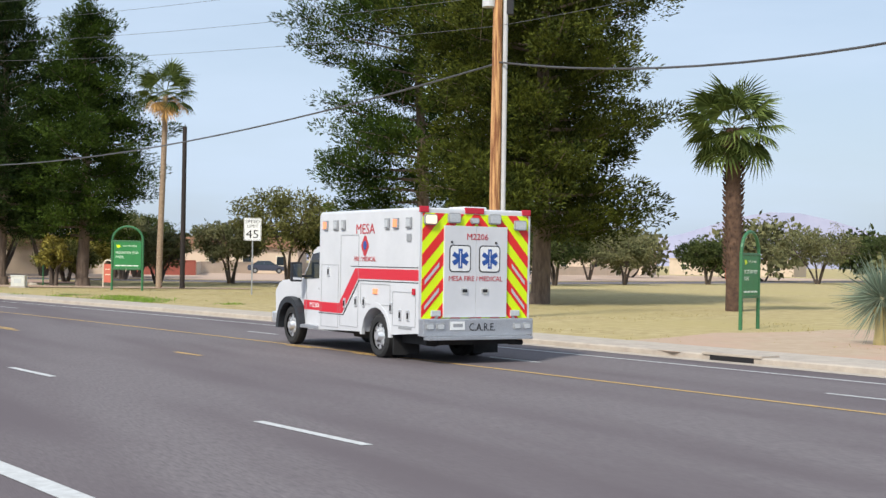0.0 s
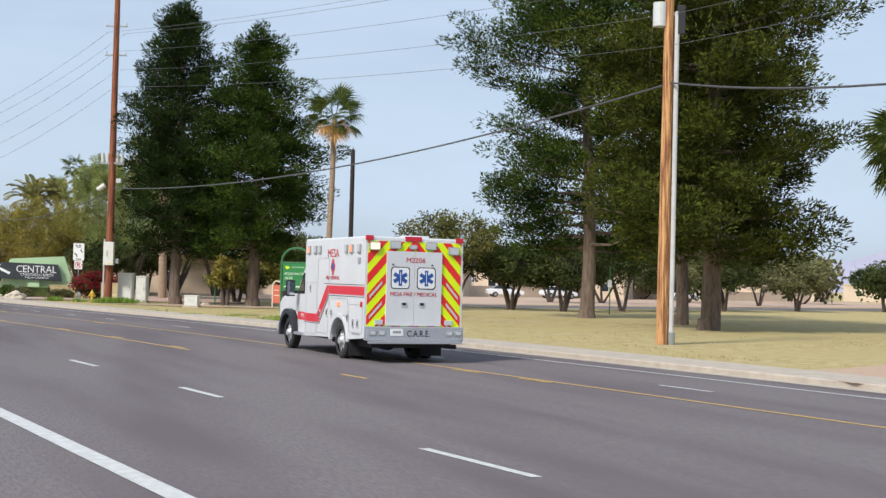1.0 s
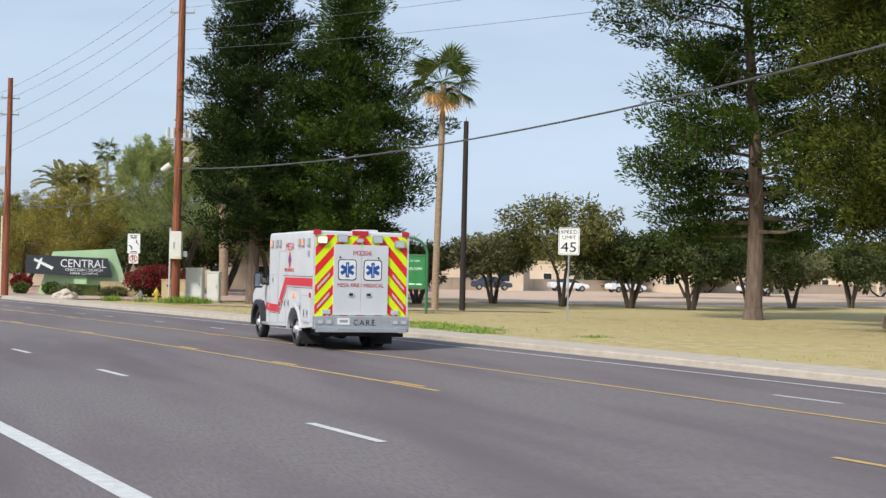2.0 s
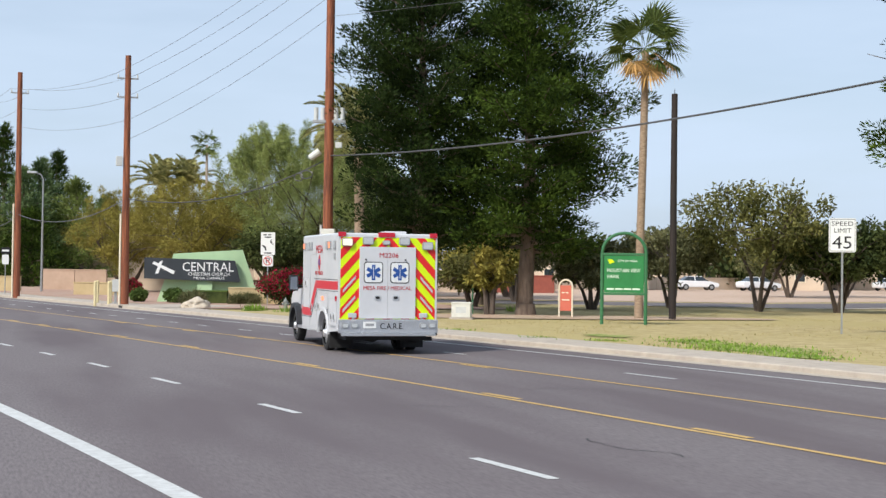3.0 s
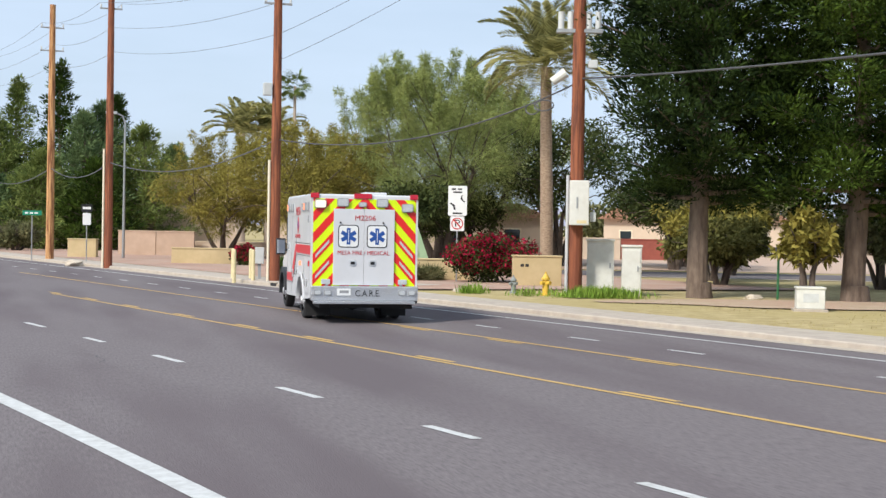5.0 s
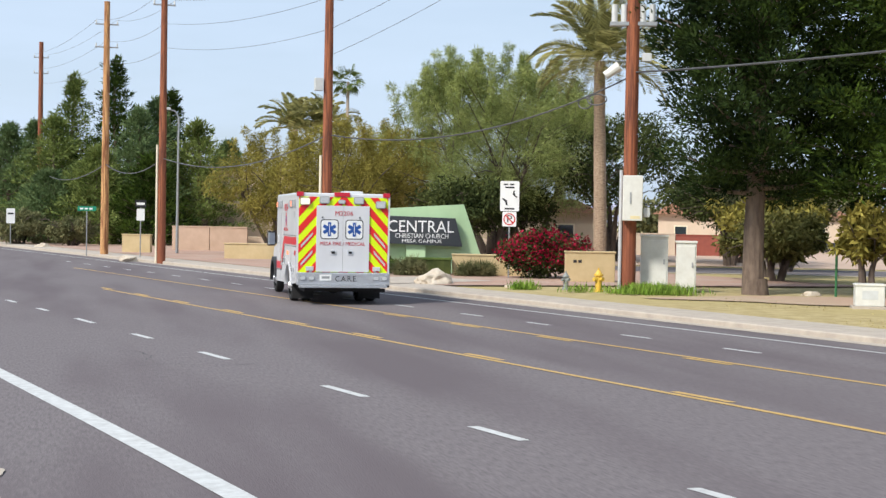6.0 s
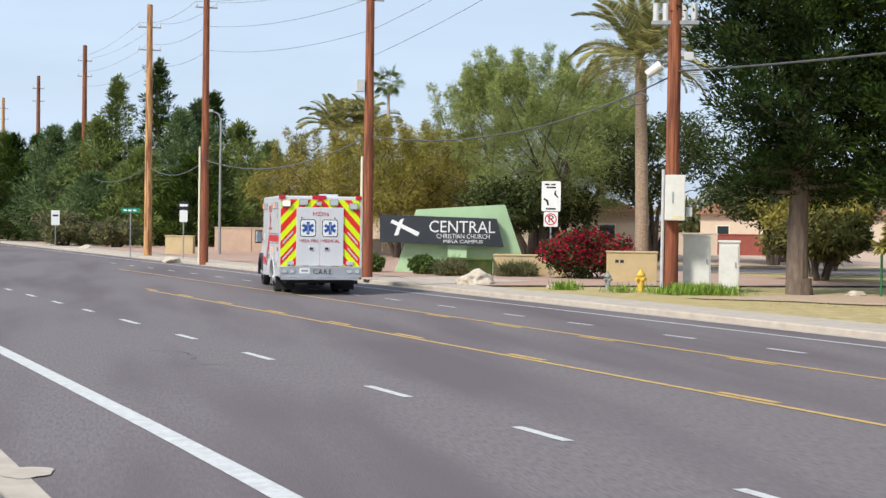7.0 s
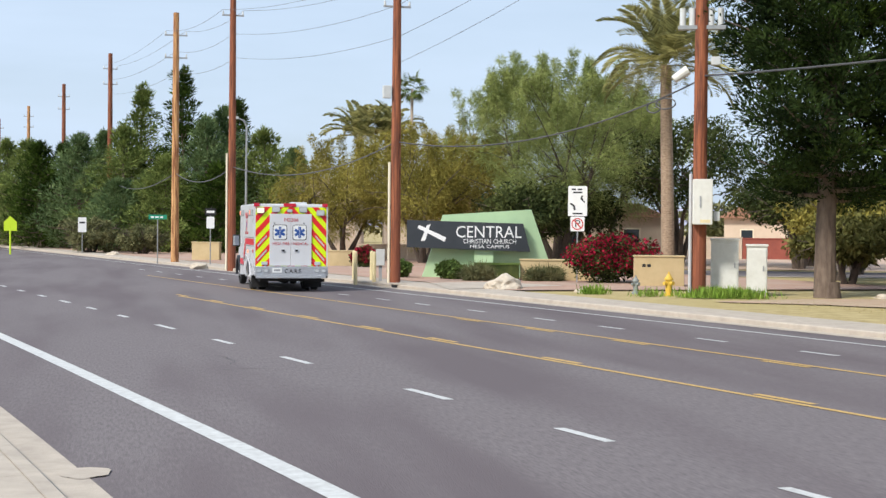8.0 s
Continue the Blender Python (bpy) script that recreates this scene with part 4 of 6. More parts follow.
for i, (x, y, rx, ry) in enumerate([(31.7, 28.8, 1.15, 1.7), (32.0, 31.7, 0.7, 1.2), (31.2, 26.0, 0.65, 0.9), (27.7, 54.8, 0.9, 0.5), (30.9, 35.3, 0.6, 0.9)]):
    patch("weed_patch", blob(x, y, rx, ry, 40, seed=70 + i, rough=0.55, turn=0.3), 0.105 + 0.001 * i, M_GREEN_PATCH, "thin green growth spreading in the dry lawn", "weeds")
tufts("weeds", [(31.6, 28.7, 1.5, 2.2, 2000), (32.1, 31.8, 1.0, 1.8, 900), (31.2, 25.8, 0.9, 1.4, 700), (33.8, 22.8, 0.5, 0.4, 300), (27.4, 39.0, 0.5, 0.4, 250), (28.1, 34.1, 0.5, 0.5, 260), (29.6, 32.8, 0.8, 0.5, 200)], M_LAWN_BLADE, "patch of bright green weeds in dry lawn", 0.06, 2)
tufts("weeds", [(27.7, 54.8, 1.0, 0.6, 3600), (28.5, 54.2, 0.7, 0.4, 400), (24.6, 57.2, 0.5, 0.3, 500), (25.8, 55.6, 0.6, 0.25, 180), (36.6, 57.1, 0.3, 0.3, 120)], M_LAWN_BLADE, "clump of bright green weeds at the pole's foot", 0.2, 3)
rg = random.Random(12)
tufts("lawn_tufts", [(x := road_x(y) + WALK + rg.uniform(0.4, 22), y, 1.6, 1.6, 150) for y in [-14 + 0.75 * i for i in range(90)]], M_STRAW, "dry straw-coloured grass tufts of the lawn", 0.035, 4)


# ---------------- utility poles and wires ----------------
def utility_pole(x, y, top, mat, label, r0=0.19, arms=(), conduit=0.0):
    t = thing("utility_pole", pose(x, y, 0.05), label, "utility pole", "roadside poles")
    part("shaft", rodded((0, 0, -0.2), (0, 0, top), r0, r0 * 0.68, n=14), mat, t)
    for z, w in arms:
        part("crossarm", boxed(-w, w, -0.035, 0.035, z - 0.035, z + 0.035, bevel=0.01), M_GREY_TRIM, t)
        for sx in (-w * 0.9, w * 0.9):
            part("insulator", rodded((sx, 0, z + 0.05), (sx, 0, z + 0.2), 0.045, 0.03, n=8), M_TRANSFORMER, t)
    if conduit:
        part("conduit", rodded((r0 + 0.07, -0.08, 0.0), (r0 * 0.8 + 0.09, -0.08, conduit), 0.075, n=10), M_CONDUIT, t, "grey plastic conduit strapped to the pole")
    return t


P_C, P_B, P_A, P_D, P_E = (38.2, 10.6), (27.5, 55.8), (19.9, 65.1), (15.4, 80.7), (13.3, 91.2)
pc = utility_pole(*P_C, 13.5, M_POLE_LIGHT, "orange-brown timber utility pole with grey conduit and transformer", 0.20, conduit=10.4)
pc.rotation_euler = (0, 0, radians(-31))
part("transformer", rodded((-0.28, 0, 9.95), (-0.28, 0, 10.7), 0.22, n=16), M_TRANSFORMER, pc, "grey cylindrical transformer can")
part("switch_box", boxed(0.25, 0.5, -0.15, 0.15, 9.7, 10.6, bevel=0.02), M_BLACK, pc, "black switch housing")
part("bracket", boxed(-0.35, 0.5, -0.05, 0.05, 10.3, 10.38), M_GALV, pc)
part("conduit_boot", rodded((0.29, -0.08, 0.0), (0.29, -0.08, 0.42), 0.11, n=10), M_HYDRANT_GREY, pc, "blue-grey conduit foot")
pb = utility_pole(*P_B, 17.0, M_POLE, "brown timber utility pole with white meter box and transformers", 0.20, arms=((14.3, 0.55), (12.8, 0.55)))
pb.rotation_euler = (0, 0, radians(-22))
pb.scale = (1.15, 1.15, 1.15)
mb = part("meter_box", boxed(-0.2, 0.32, -0.5, -0.18, 1.95, 3.15, bevel=0.025), M_CABINET, pb, "white metal meter cabinet")
part("latch", boxed(-0.02, 0.02, -0.52, -0.5, 2.4, 2.7), M_GREY_TRIM, mb)
part("warning_label", boxed(0.0, 0.26, -0.504, -0.5, 2.0, 2.08), M_BOLLARD, mb)
part("meter", boxed(0.36, 0.52, -0.3, -0.1, 2.05, 2.3, bevel=0.02), M_TRANSFORMER, pb)
part("conduit", rodded((-0.24, -0.12, 0), (-0.24, -0.12, 3.3), 0.045, n=8), M_CONDUIT, pb)
part("transformer_rack", boxed(-0.62, 0.62, -0.12, 0.12, 7.15, 7.25), M_GALV, pb)
for i in range(5):
    part("switch", rodded((-0.5 + 0.25 * i, 0, 7.25), (-0.5 + 0.25 * i, 0, 7.72), 0.085, n=10), M_TRANSFORMER, pb)
part("cable_closure", rodded((-0.72, 0, 5.82), (-0.35, 0, 6.08), 0.11, 0.14, n=12), M_CABINET, pb, "white cable splice case")
part("cable_clamp", boxed(0.25, 0.5, -0.12, 0.1, 6.2, 6.42, bevel=0.02), M_TRANSFORMER, pb)
pa = utility_pole(*P_A, 12.0, M_POLE, "red-brown timber utility pole on the gravel verge", 0.20, arms=((10.9, 0.5), (10.0, 0.5)))
part("guy_guard", rodded((-0.24, -0.05, 0), (-0.24, -0.05, 4.4), 0.05, n=8), M_CREAM, pa)
part("wall_box", boxed(-0.5, -0.2, -0.15, 0.1, 6.7, 7.15, bevel=0.02), M_TRANSFORMER, pa)
pd = utility_pole(*P_D, 13.0, M_POLE, "red-brown timber utility pole beside the pavement", 0.20, arms=((11.8, 0.5),))
part("guy_guard", rodded((-0.24, -0.05, 0), (-0.24, -0.05, 5.4), 0.05, n=8), M_CREAM, pd)
utility_pole(*P_E, 13.4, M_POLE_LIGHT, "pale orange timber utility pole beside the trees", 0.22, arms=((12.2, 0.6), (11.0, 0.6)))
for (x, y), mt in (((9.9, 126.6), M_POLE), ((5.6, 152), M_POLE), ((0.9, 178.6), M_POLE_LIGHT), ((-3.9, 199.9), M_POLE)):
    utility_pole(x, y, 15.4, mt, "distant timber utility pole along the road", 0.24, arms=((14.2, 0.55), (13.0, 0.55)))
bp = thing("dark_pole", pose(39.8, 47.6, 0.08), "bare black-stained pole standing in the park", "pole")
part("shaft", rodded((0, 0, -0.2), (0, 0, 9.15), 0.15, 0.12, n=12), M_POLE_BLACK, bp)
part("top_spike", rodded((0, 0, 9.1), (0, 0, 9.35), 0.02, 0.01, n=6), M_BLACK, bp)


def cable(a, b, drop, r, mat, label, name="overhead_cable"):
    return tagged(part(name, tube(name, sag(a, b, drop), r, mat), mat, None), label, "cable", "overhead lines")


def top(p, z):
    return (p[0], p[1], z)


P_0 = (40.6, -15.5)
utility_pole(*P_0, 13.5, M_POLE, "timber utility pole further along the road", 0.2)
cable(top(P_C, 8.2), top(P_B, 6.85), 0.95, 0.032, M_WIRE, "thick black sagging communication cable")
cable(top(P_0, 8.0), top(P_C, 8.25), 1.15, 0.034, M_WIRE, "thick black sagging communication cable")
cable(top(P_B, 6.75), top(P_A, 5.2), 0.85, 0.026, M_WIRE, "dark sagging communication cable")
for u, w in ((0.10, 0.34), (0.135, 0.24)):
    cx, cy, cz = P_B[0] + (P_A[0] - P_B[0]) * u, P_B[1] + (P_A[1] - P_B[1]) * u, 6.5 - u * 2.8
    loop = [(cx + (P_A[0] - P_B[0]) / 12.0 * w * math.cos(a), cy + (P_A[1] - P_B[1]) / 12.0 * w * math.cos(a), cz - 0.16 + 0.17 * math.sin(a)) for a in np.linspace(0, math.tau, 19)]
    tagged(part("cable_coil", tube("cable_coil", loop, 0.024, M_WIRE), M_WIRE, None), "slack black loop tied to the sagging cable", "cable", "overhead lines")
cable(top(P_A, 5.2), top(P_D, 4.85), 0.75, 0.022, M_WIRE_THIN, "grey sagging communication cable")
cable(top(P_D, 4.85), top(P_E, 4.9), 0.6, 0.022, M_WIRE_THIN, "grey sagging communication cable")
cable(top(P_E, 4.9), (9.9, 126.6, 5.6), 0.8, 0.024, M_WIRE_THIN, "grey sagging communication cable")
line = [P_0, P_C, P_B, P_A, P_D, P_E, (9.9, 126.6)]
tops = [12.8, 12.3, 15.8, 10.9, 11.8, 12.2, 14.2]
for k, (dz, dx) in enumerate(((0.3, -0.5), (0.3, 0.5), (-0.8, 0.0), (-1.9, 0.1), (-2.9, 0.0))):
    for i in range(len(line) - 1):
        if k == 4 and i > 2:
            continue
        a, b = line[i], line[i + 1]
        cable((a[0] + dx, a[1], tops[i] + dz), (b[0] + dx, b[1], tops[i + 1] + dz), 0.35, 0.008, M_WIRE_THIN, "thin grey overhead power line", "power_line")

# ---------------- signs and street furniture ----------------
def face(x, y, ex, ey):
    """Turn about z so that local -y looks toward (ex, ey)."""
    return math.degrees(math.atan2(ey - y, ex - x)) + 90


def plate(bm, w, h, z, y=-0.03, r=0.05, t=0.006):
    pts = []
    for cx, cz, a0 in ((w / 2 - r, h / 2 - r, 0), (-w / 2 + r, h / 2 - r, 90), (-w / 2 + r, -h / 2 + r, 180), (w / 2 - r, -h / 2 + r, 270)):
        for k in range(4):
            a = radians(a0 + k * 30)
            pts.append((cx + r * math.cos(a), z + cz + r * math.sin(a)))
    prism(bm, pts, y - t, y)


def plated(*a, **k):
    bm = bmesh.new()
    plate(bm, *a, **k)
    return bm


def ring_bm(x, z, r, w, y, t=0.006, n=24):
    bm = bmesh.new()
    a = [(bm.verts.new((x + (r + w) * math.cos(i * math.tau / n), y, z + (r + w) * math.sin(i * math.tau / n))), bm.verts.new((x + r * math.cos(i * math.tau / n), y, z + r * math.sin(i * math.tau / n)))) for i in range(n)]
    for i in range(n):
        b = a[(i + 1) % n]
        bm.faces.new((a[i][0], a[i][1], b[1], b[0]))
    return bm


def bars(parent, name, x0, x1, z, h, y, mat, n=1, gap=0.3):
    """Plain bars in place of small writing."""
    w = (x1 - x0) / n
    for i in range(n):
        part(name, boxed(x0 + i * w, x0 + (i + 1 - gap * (n > 1)) * w, y - 0.003, y, z - h / 2, z + h / 2), mat, parent)


# speed limit
t = thing("speed_limit_sign", pose(39.6, 36.0, 0.08, 0, 0, face(39.6, 36.0, 14, -8)), "white speed limit sign on a thin steel post in the lawn", "road sign")
t.scale = (1.22, 1.22, 1.22)
part("post", boxed(-0.025, 0.025, -0.02, 0.02, -0.2, 3.0), M_GALV, t)
pl = part("plate", plated(0.70, 0.90, 2.62), M_SIGN_WHITE, t)
bmx = bmesh.new()
for a in ((-0.32, 0.32, 3.035, 3.045), (-0.32, 0.32, 2.195, 2.205), (-0.325, -0.315, 2.2, 3.04), (0.315, 0.325, 2.2, 3.04)):
    box(bmx, a[0], a[1], -0.041, -0.037, a[2], a[3])
part("border", bmx, M_BLACK, pl)
text_part("lettering", "SPEED", 0.17, M_BLACK, pl, pose(0, -0.04, 2.92), 0.56)
text_part("lettering", "LIMIT", 0.17, M_BLACK, pl, pose(0, -0.04, 2.74), 0.44)
text_part("numerals", "45", 0.47, M_BLACK, pl, pose(0, -0.04, 2.41), 0.50)


def park_sign(x, y, turn, label):
    t = thing("park_sign", pose(x, y, 0.05, 0, 0, turn), label, "sign", "park name signs")
    for sx in (-0.66, 0.66):
        part("post", rodded((sx, 0, -0.2), (sx, 0, 2.2), 0.055, n=12), M_PARK_POST, t)
    bm = bmesh.new()
    pts = [(0.66 * math.cos(a), 0, 2.2 + 0.60 * math.sin(a)) for a in np.linspace(0, math.pi, 15)]
    for a, b in zip(pts, pts[1:]):
        rod(bm, a, b, 0.05, n=10)
    part("arch", bm, M_PARK_POST, t)
    for z in (0.95, 2.16):
        part("rail", boxed(-0.7, 0.7, -0.045, 0.045, z - 0.035, z + 0.035, bevel=0.01), M_PARK_POST, t)
    pan = part("panel", boxed(-0.6, 0.6, -0.03, 0.03, 0.99, 2.12, bevel=0.008), M_PARK_GREEN, t)
    for sg, rz in ((-1, 0), (1, 180)):
        holder = pose(0, 0, 0, 0, 0, rz)
        text_part("lettering", "MOUNTAIN VIEW", 0.16, M_PALE, pan, holder @ pose(-0.01, -0.034, 1.66), 1.0)
        text_part("lettering", "PARK", 0.16, M_PALE, pan, holder @ pose(-0.32, -0.034, 1.47), 0.36)
        text_part("lettering", "CITY OF MESA", 0.09, M_PALE, pan, holder @ pose(0.1, -0.034, 1.95), 0.6)
    bm = bmesh.new()
    prism(bm, [(-0.5, 2.0), (-0.36, 2.0), (-0.28, 1.92), (-0.43, 1.86)], -0.036, -0.031)
    part("emblem", bm, M_CHEV_YEL, pan, "small yellow emblem")
    bars(pan, "small_print", -0.52, 0.52, 1.10, 0.05, -0.032, M_PALE, 4, 0.15)
    return t


near_sign = park_sign(35.5, 43.4, face(35.5, 43.4, 13, 2), "green park name sign between green posts with an arch")
near_sign.scale = (1.2, 1.2, 1.2)
park_sign(42.2, 3.1, 27.4, "green park name sign seen edge-on by bare dirt")

# turn-lane and parking sign
t = thing("road_sign", pose(26.8, 65.0, 0.1, 0, 0, face(26.8, 65.0, 10, 18)), "white turn lane sign above a no parking sign", "road sign")
t.scale = (1.14, 1.14, 1.14)
part("post", boxed(-0.025, 0.025, -0.02, 0.02, -0.2, 3.1), M_GALV, t)
pl = part("plate", plated(0.62, 0.98, 2.68, r=0.04), M_SIGN_WHITE, t)
for sx, zz, flip in ((-0.12, 2.52, 1), (0.12, 2.72, -1)):
    bm = bmesh.new()
    prism(bm, [(sx - 0.03 * flip + 0.03, zz - 0.14 * flip), (sx + 0.03 * flip + 0.03, zz - 0.14 * flip), (sx + 0.03, zz + 0.02 * flip), (sx - 0.10 * flip, zz + 0.10 * flip), (sx - 0.13 * flip, zz + 0.06 * flip), (sx - 0.03, zz - 0.02 * flip)], -0.041, -0.037)
    part("arrow", bm, M_BLACK, pl)
bars(pl, "small_print", -0.2, 0.2, 3.06, 0.05, -0.037, M_BLACK, 2)
bars(pl, "small_print", -0.15, 0.15, 2.96, 0.05, -0.037, M_BLACK, 1)
bars(pl, "small_print", -0.16, 0.16, 2.27, 0.05, -0.037, M_BLACK, 1)
p2 = part("lower_plate", plated(0.46, 0.48, 1.93, r=0.04), M_SIGN_WHITE, t)
text_part("letter", "P", 0.34, M_BLACK, p2, pose(0, -0.04, 1.93), 0.17)
part("ring", ring_bm(0, 1.93, 0.16, 0.035, -0.0415), M_SIGN_RED, p2)
bm = bmesh.new()
prism(bm, [(-0.14, 2.05), (-0.11, 2.08), (0.14, 1.81), (0.11, 1.78)], -0.044, -0.0425)
part("slash", bm, M_SIGN_RED, p2)

# distant signs
t = thing("street_name_sign", pose(12.4, 91.4, 0.1, 0, 0, face(12.4, 91.4, 10, 20)), "green street name sign on a thin post", "road sign")
part("post", rodded((0, 0, -0.1), (0, 0, 2.3), 0.03, n=8), M_GALV, t)
pl = part("blade", boxed(-0.48, 0.48, -0.02, 0.02, 2.3, 2.55), M_STREET_GREEN, t)
bars(pl, "writing", -0.36, 0.36, 2.42, 0.09, -0.021, M_SIGN_WHITE, 3)
t = thing("road_sign", pose(8.1, 112.4, 0.1, 0, 0, face(8.1, 112.4, 10, 20)), "small white road sign on a post far along the verge", "road sign")
part("post", rodded((0, 0, -0.1), (0, 0, 2.3), 0.03, n=8), M_GALV, t)
pl = part("plate", plated(0.55, 1.0, 1.95), M_SIGN_WHITE, t)
bars(pl, "writing", -0.18, 0.18, 2.1, 0.12, -0.037, M_BLACK, 1)
t = thing("school_sign", pose(3.4, 113.0, 0.1, 0, 0, face(3.4, 113.0, 10, 20)), "fluorescent lime pentagon school sign on a lime post", "road sign")
part("post", rodded((0, 0, -0.1), (0, 0, 1.8), 0.06, n=8), M_LIME, t)
bm = bmesh.new()
prism(bm, [(-0.42, 1.5), (0.42, 1.5), (0.42, 2.1), (0, 2.5), (-0.42, 2.1)], -0.05, -0.02)
part("plate", bm, M_LIME, t)
t = thing("road_sign", pose(14.9, 87.3, 0.1, 0, 0, face(14.9, 87.3, 10, 20)), "black and white arrow sign above a small sign", "road sign")
part("post", rodded((0, 0, -0.1), (0, 0, 2.9), 0.03, n=8), M_GALV, t)
pl = part("plate", plated(0.55, 0.38, 2.7), M_BLACK, t)
bars(pl, "arrow", -0.2, 0.2, 2.7, 0.12, -0.037, M_SIGN_WHITE, 1)
part("lower_plate", plated(0.4, 0.6, 2.15), M_SIGN_WHITE, t)
t = thing("road_sign", pose(57.6, 49.5, 0.1, 0, 0, face(57.6, 49.5, 5, 8)), "small white sign on a thin green post in the park", "road sign")
part("post", rodded((0, 0, -0.1), (0, 0, 3.0), 0.035, n=8), M_PARK_POST, t)
part("plate", plated(0.28, 0.45, 1.9), M_SIGN_WHITE, t)
t = thing("park_post", pose(33.4, 53.6, 0.1), "thin green steel post in the lawn", "post")
part("shaft", rodded((0, 0, -0.1), (0, 0, 1.6), 0.04, n=8), M_PARK_POST, t)
part("cap", rodded((0, 0, 1.6), (0, 0, 1.63), 0.05, n=8), M_PARK_POST, t)

# red arch sign in the park
t = thing("arch_sign", pose(36.3, 50.3, 0.1, 0, 0, face(36.3, 50.3, 9, 16)), "small cream arched frame holding a terracotta red panel", "sign")
bm = bmesh.new()
for sx in (-0.28, 0.28):
    rod(bm, (sx, 0, -0.1), (sx, 0, 1.25), 0.04, n=8)
pts = [(0.28 * math.cos(a), 0, 1.25 + 0.28 * math.sin(a)) for a in np.linspace(0, math.pi, 11)]
for a, b in zip(pts, pts[1:]):
    rod(bm, a, b, 0.04, n=8)
part("frame", bm, M_CREAM, t)
part("panel", boxed(-0.23, 0.23, -0.02, 0.02, 0.25, 1.3), M_ORANGE_TRUNK, t)
bars(t, "writing", -0.16, 0.16, 1.0, 0.05, -0.024, M_CREAM, 2)
bars(t, "writing", -0.16, 0.16, 0.7, 0.05, -0.024, M_CREAM, 1)

# utility box in the lawn
t = thing("utility_box", pose(31.0, 48.3, 0.08, 0, 0, face(31.0, 48.3, 11, 10)), "weathered off-white utility box on a slab in the lawn", "utility box")
part("slab", boxed(-0.45, 0.45, -0.35, 0.35, -0.05, 0.07, bevel=0.015), M_CONCRETE, t)
part("body", boxed(-0.37, 0.37, -0.28, 0.28, 0.07, 0.62, bevel=0.03), M_CABINET, t)
part("label_panel", boxed(-0.2, 0.2, -0.286, -0.28, 0.25, 0.48), M_TRANSFORMER, t)
part("lid", boxed(-0.39, 0.39, -0.3, 0.3, 0.6, 0.66, bevel=0.015), M_CABINET, t)


def cabinet(x, y, w, h, turn, label):
    t = thing("utility_cabinet", pose(x, y, 0.1, 0, 0, turn), label, "cabinet", "roadside cabinets")
    part("plinth", boxed(-w / 2 - 0.05, w / 2 + 0.05, -0.35, 0.35, -0.1, 0.08), M_CONCRETE, t)
    part("body", boxed(-w / 2, w / 2, -0.3, 0.3, 0.08, h, bevel=0.02), M_CABINET, t)
    d = part("door", boxed(-w / 2 + 0.04, w / 2 - 0.04, -0.325, -0.3, 0.15, h - 0.12, bevel=0.008), M_CABINET, t)
    part("handle", boxed(w / 2 - 0.14, w / 2 - 0.1, -0.36, -0.325, h * 0.5, h * 0.5 + 0.16, bevel=0.008), M_GREY_TRIM, d)
    part("roof", boxed(-w / 2 - 0.03, w / 2 + 0.03, -0.34, 0.34, h - 0.02, h + 0.05, bevel=0.015), M_CABINET, t)
    return t


ct = face(28.5, 56.4, 10, 17)
cabinet(28.6, 56.3, 0.85, 1.72, ct, "tall off-white metal utility cabinet beside a pole")
cabinet(29.5, 55.9, 0.62, 1.55, ct, "off-white metal utility cabinet next to a taller one")
t = thing("marker_post", pose(28.1, 57.2, 0.1), "short tan marker post at the pole", "post")
part("shaft", boxed(-0.14, 0.14, -0.1, 0.1, -0.1, 0.5, bevel=0.04), M_BOLLARD, t)
part("band", boxed(-0.145, 0.145, -0.105, 0.105, 0.36, 0.42), M_CREAM, t)


def hydrant(x, y, k, mat, label):
    t = thing("hydrant", pose(x, y, 0.1, 0, 0, 20), label, "hydrant", "hydrants")
    bm = bmesh.new()
    rod(bm, (0, 0, -0.1), (0, 0, 0.06), 0.15 * k, 0.15 * k, 14)
    rod(bm, (0, 0, 0.05), (0, 0, 0.5 * k), 0.1 * k, 0.1 * k, 14)
    rod(bm, (0, 0, 0.48 * k), (0, 0, 0.53 * k), 0.14 * k, 0.14 * k, 14)
    part("barrel", bm, mat, t)
    bm = bmesh.new()
    rod(bm, (0, 0, 0.53 * k), (0, 0, 0.66 * k), 0.12 * k, 0.04 * k, 14)
    rod(bm, (0, 0, 0.66 * k), (0, 0, 0.73 * k), 0.03 * k, 0.03 * k, 6)
    part("bonnet", bm, mat, t)
    for d in ((1, 0), (-1, 0), (0, -1)):
        part("outlet", rodded((0.06 * d[0], 0.06 * d[1], 0.38 * k), (0.2 * k * d[0], 0.2 * k * d[1], 0.38 * k), 0.06 * k, n=10), mat, t)
    return t


hydrant(26.6, 56.0, 1.0, M_HYDRANT, "yellow fire hydrant on the verge")
hydrant(26.0, 57.2, 0.8, M_HYDRANT_GREY, "weathered grey hydrant on the verge")

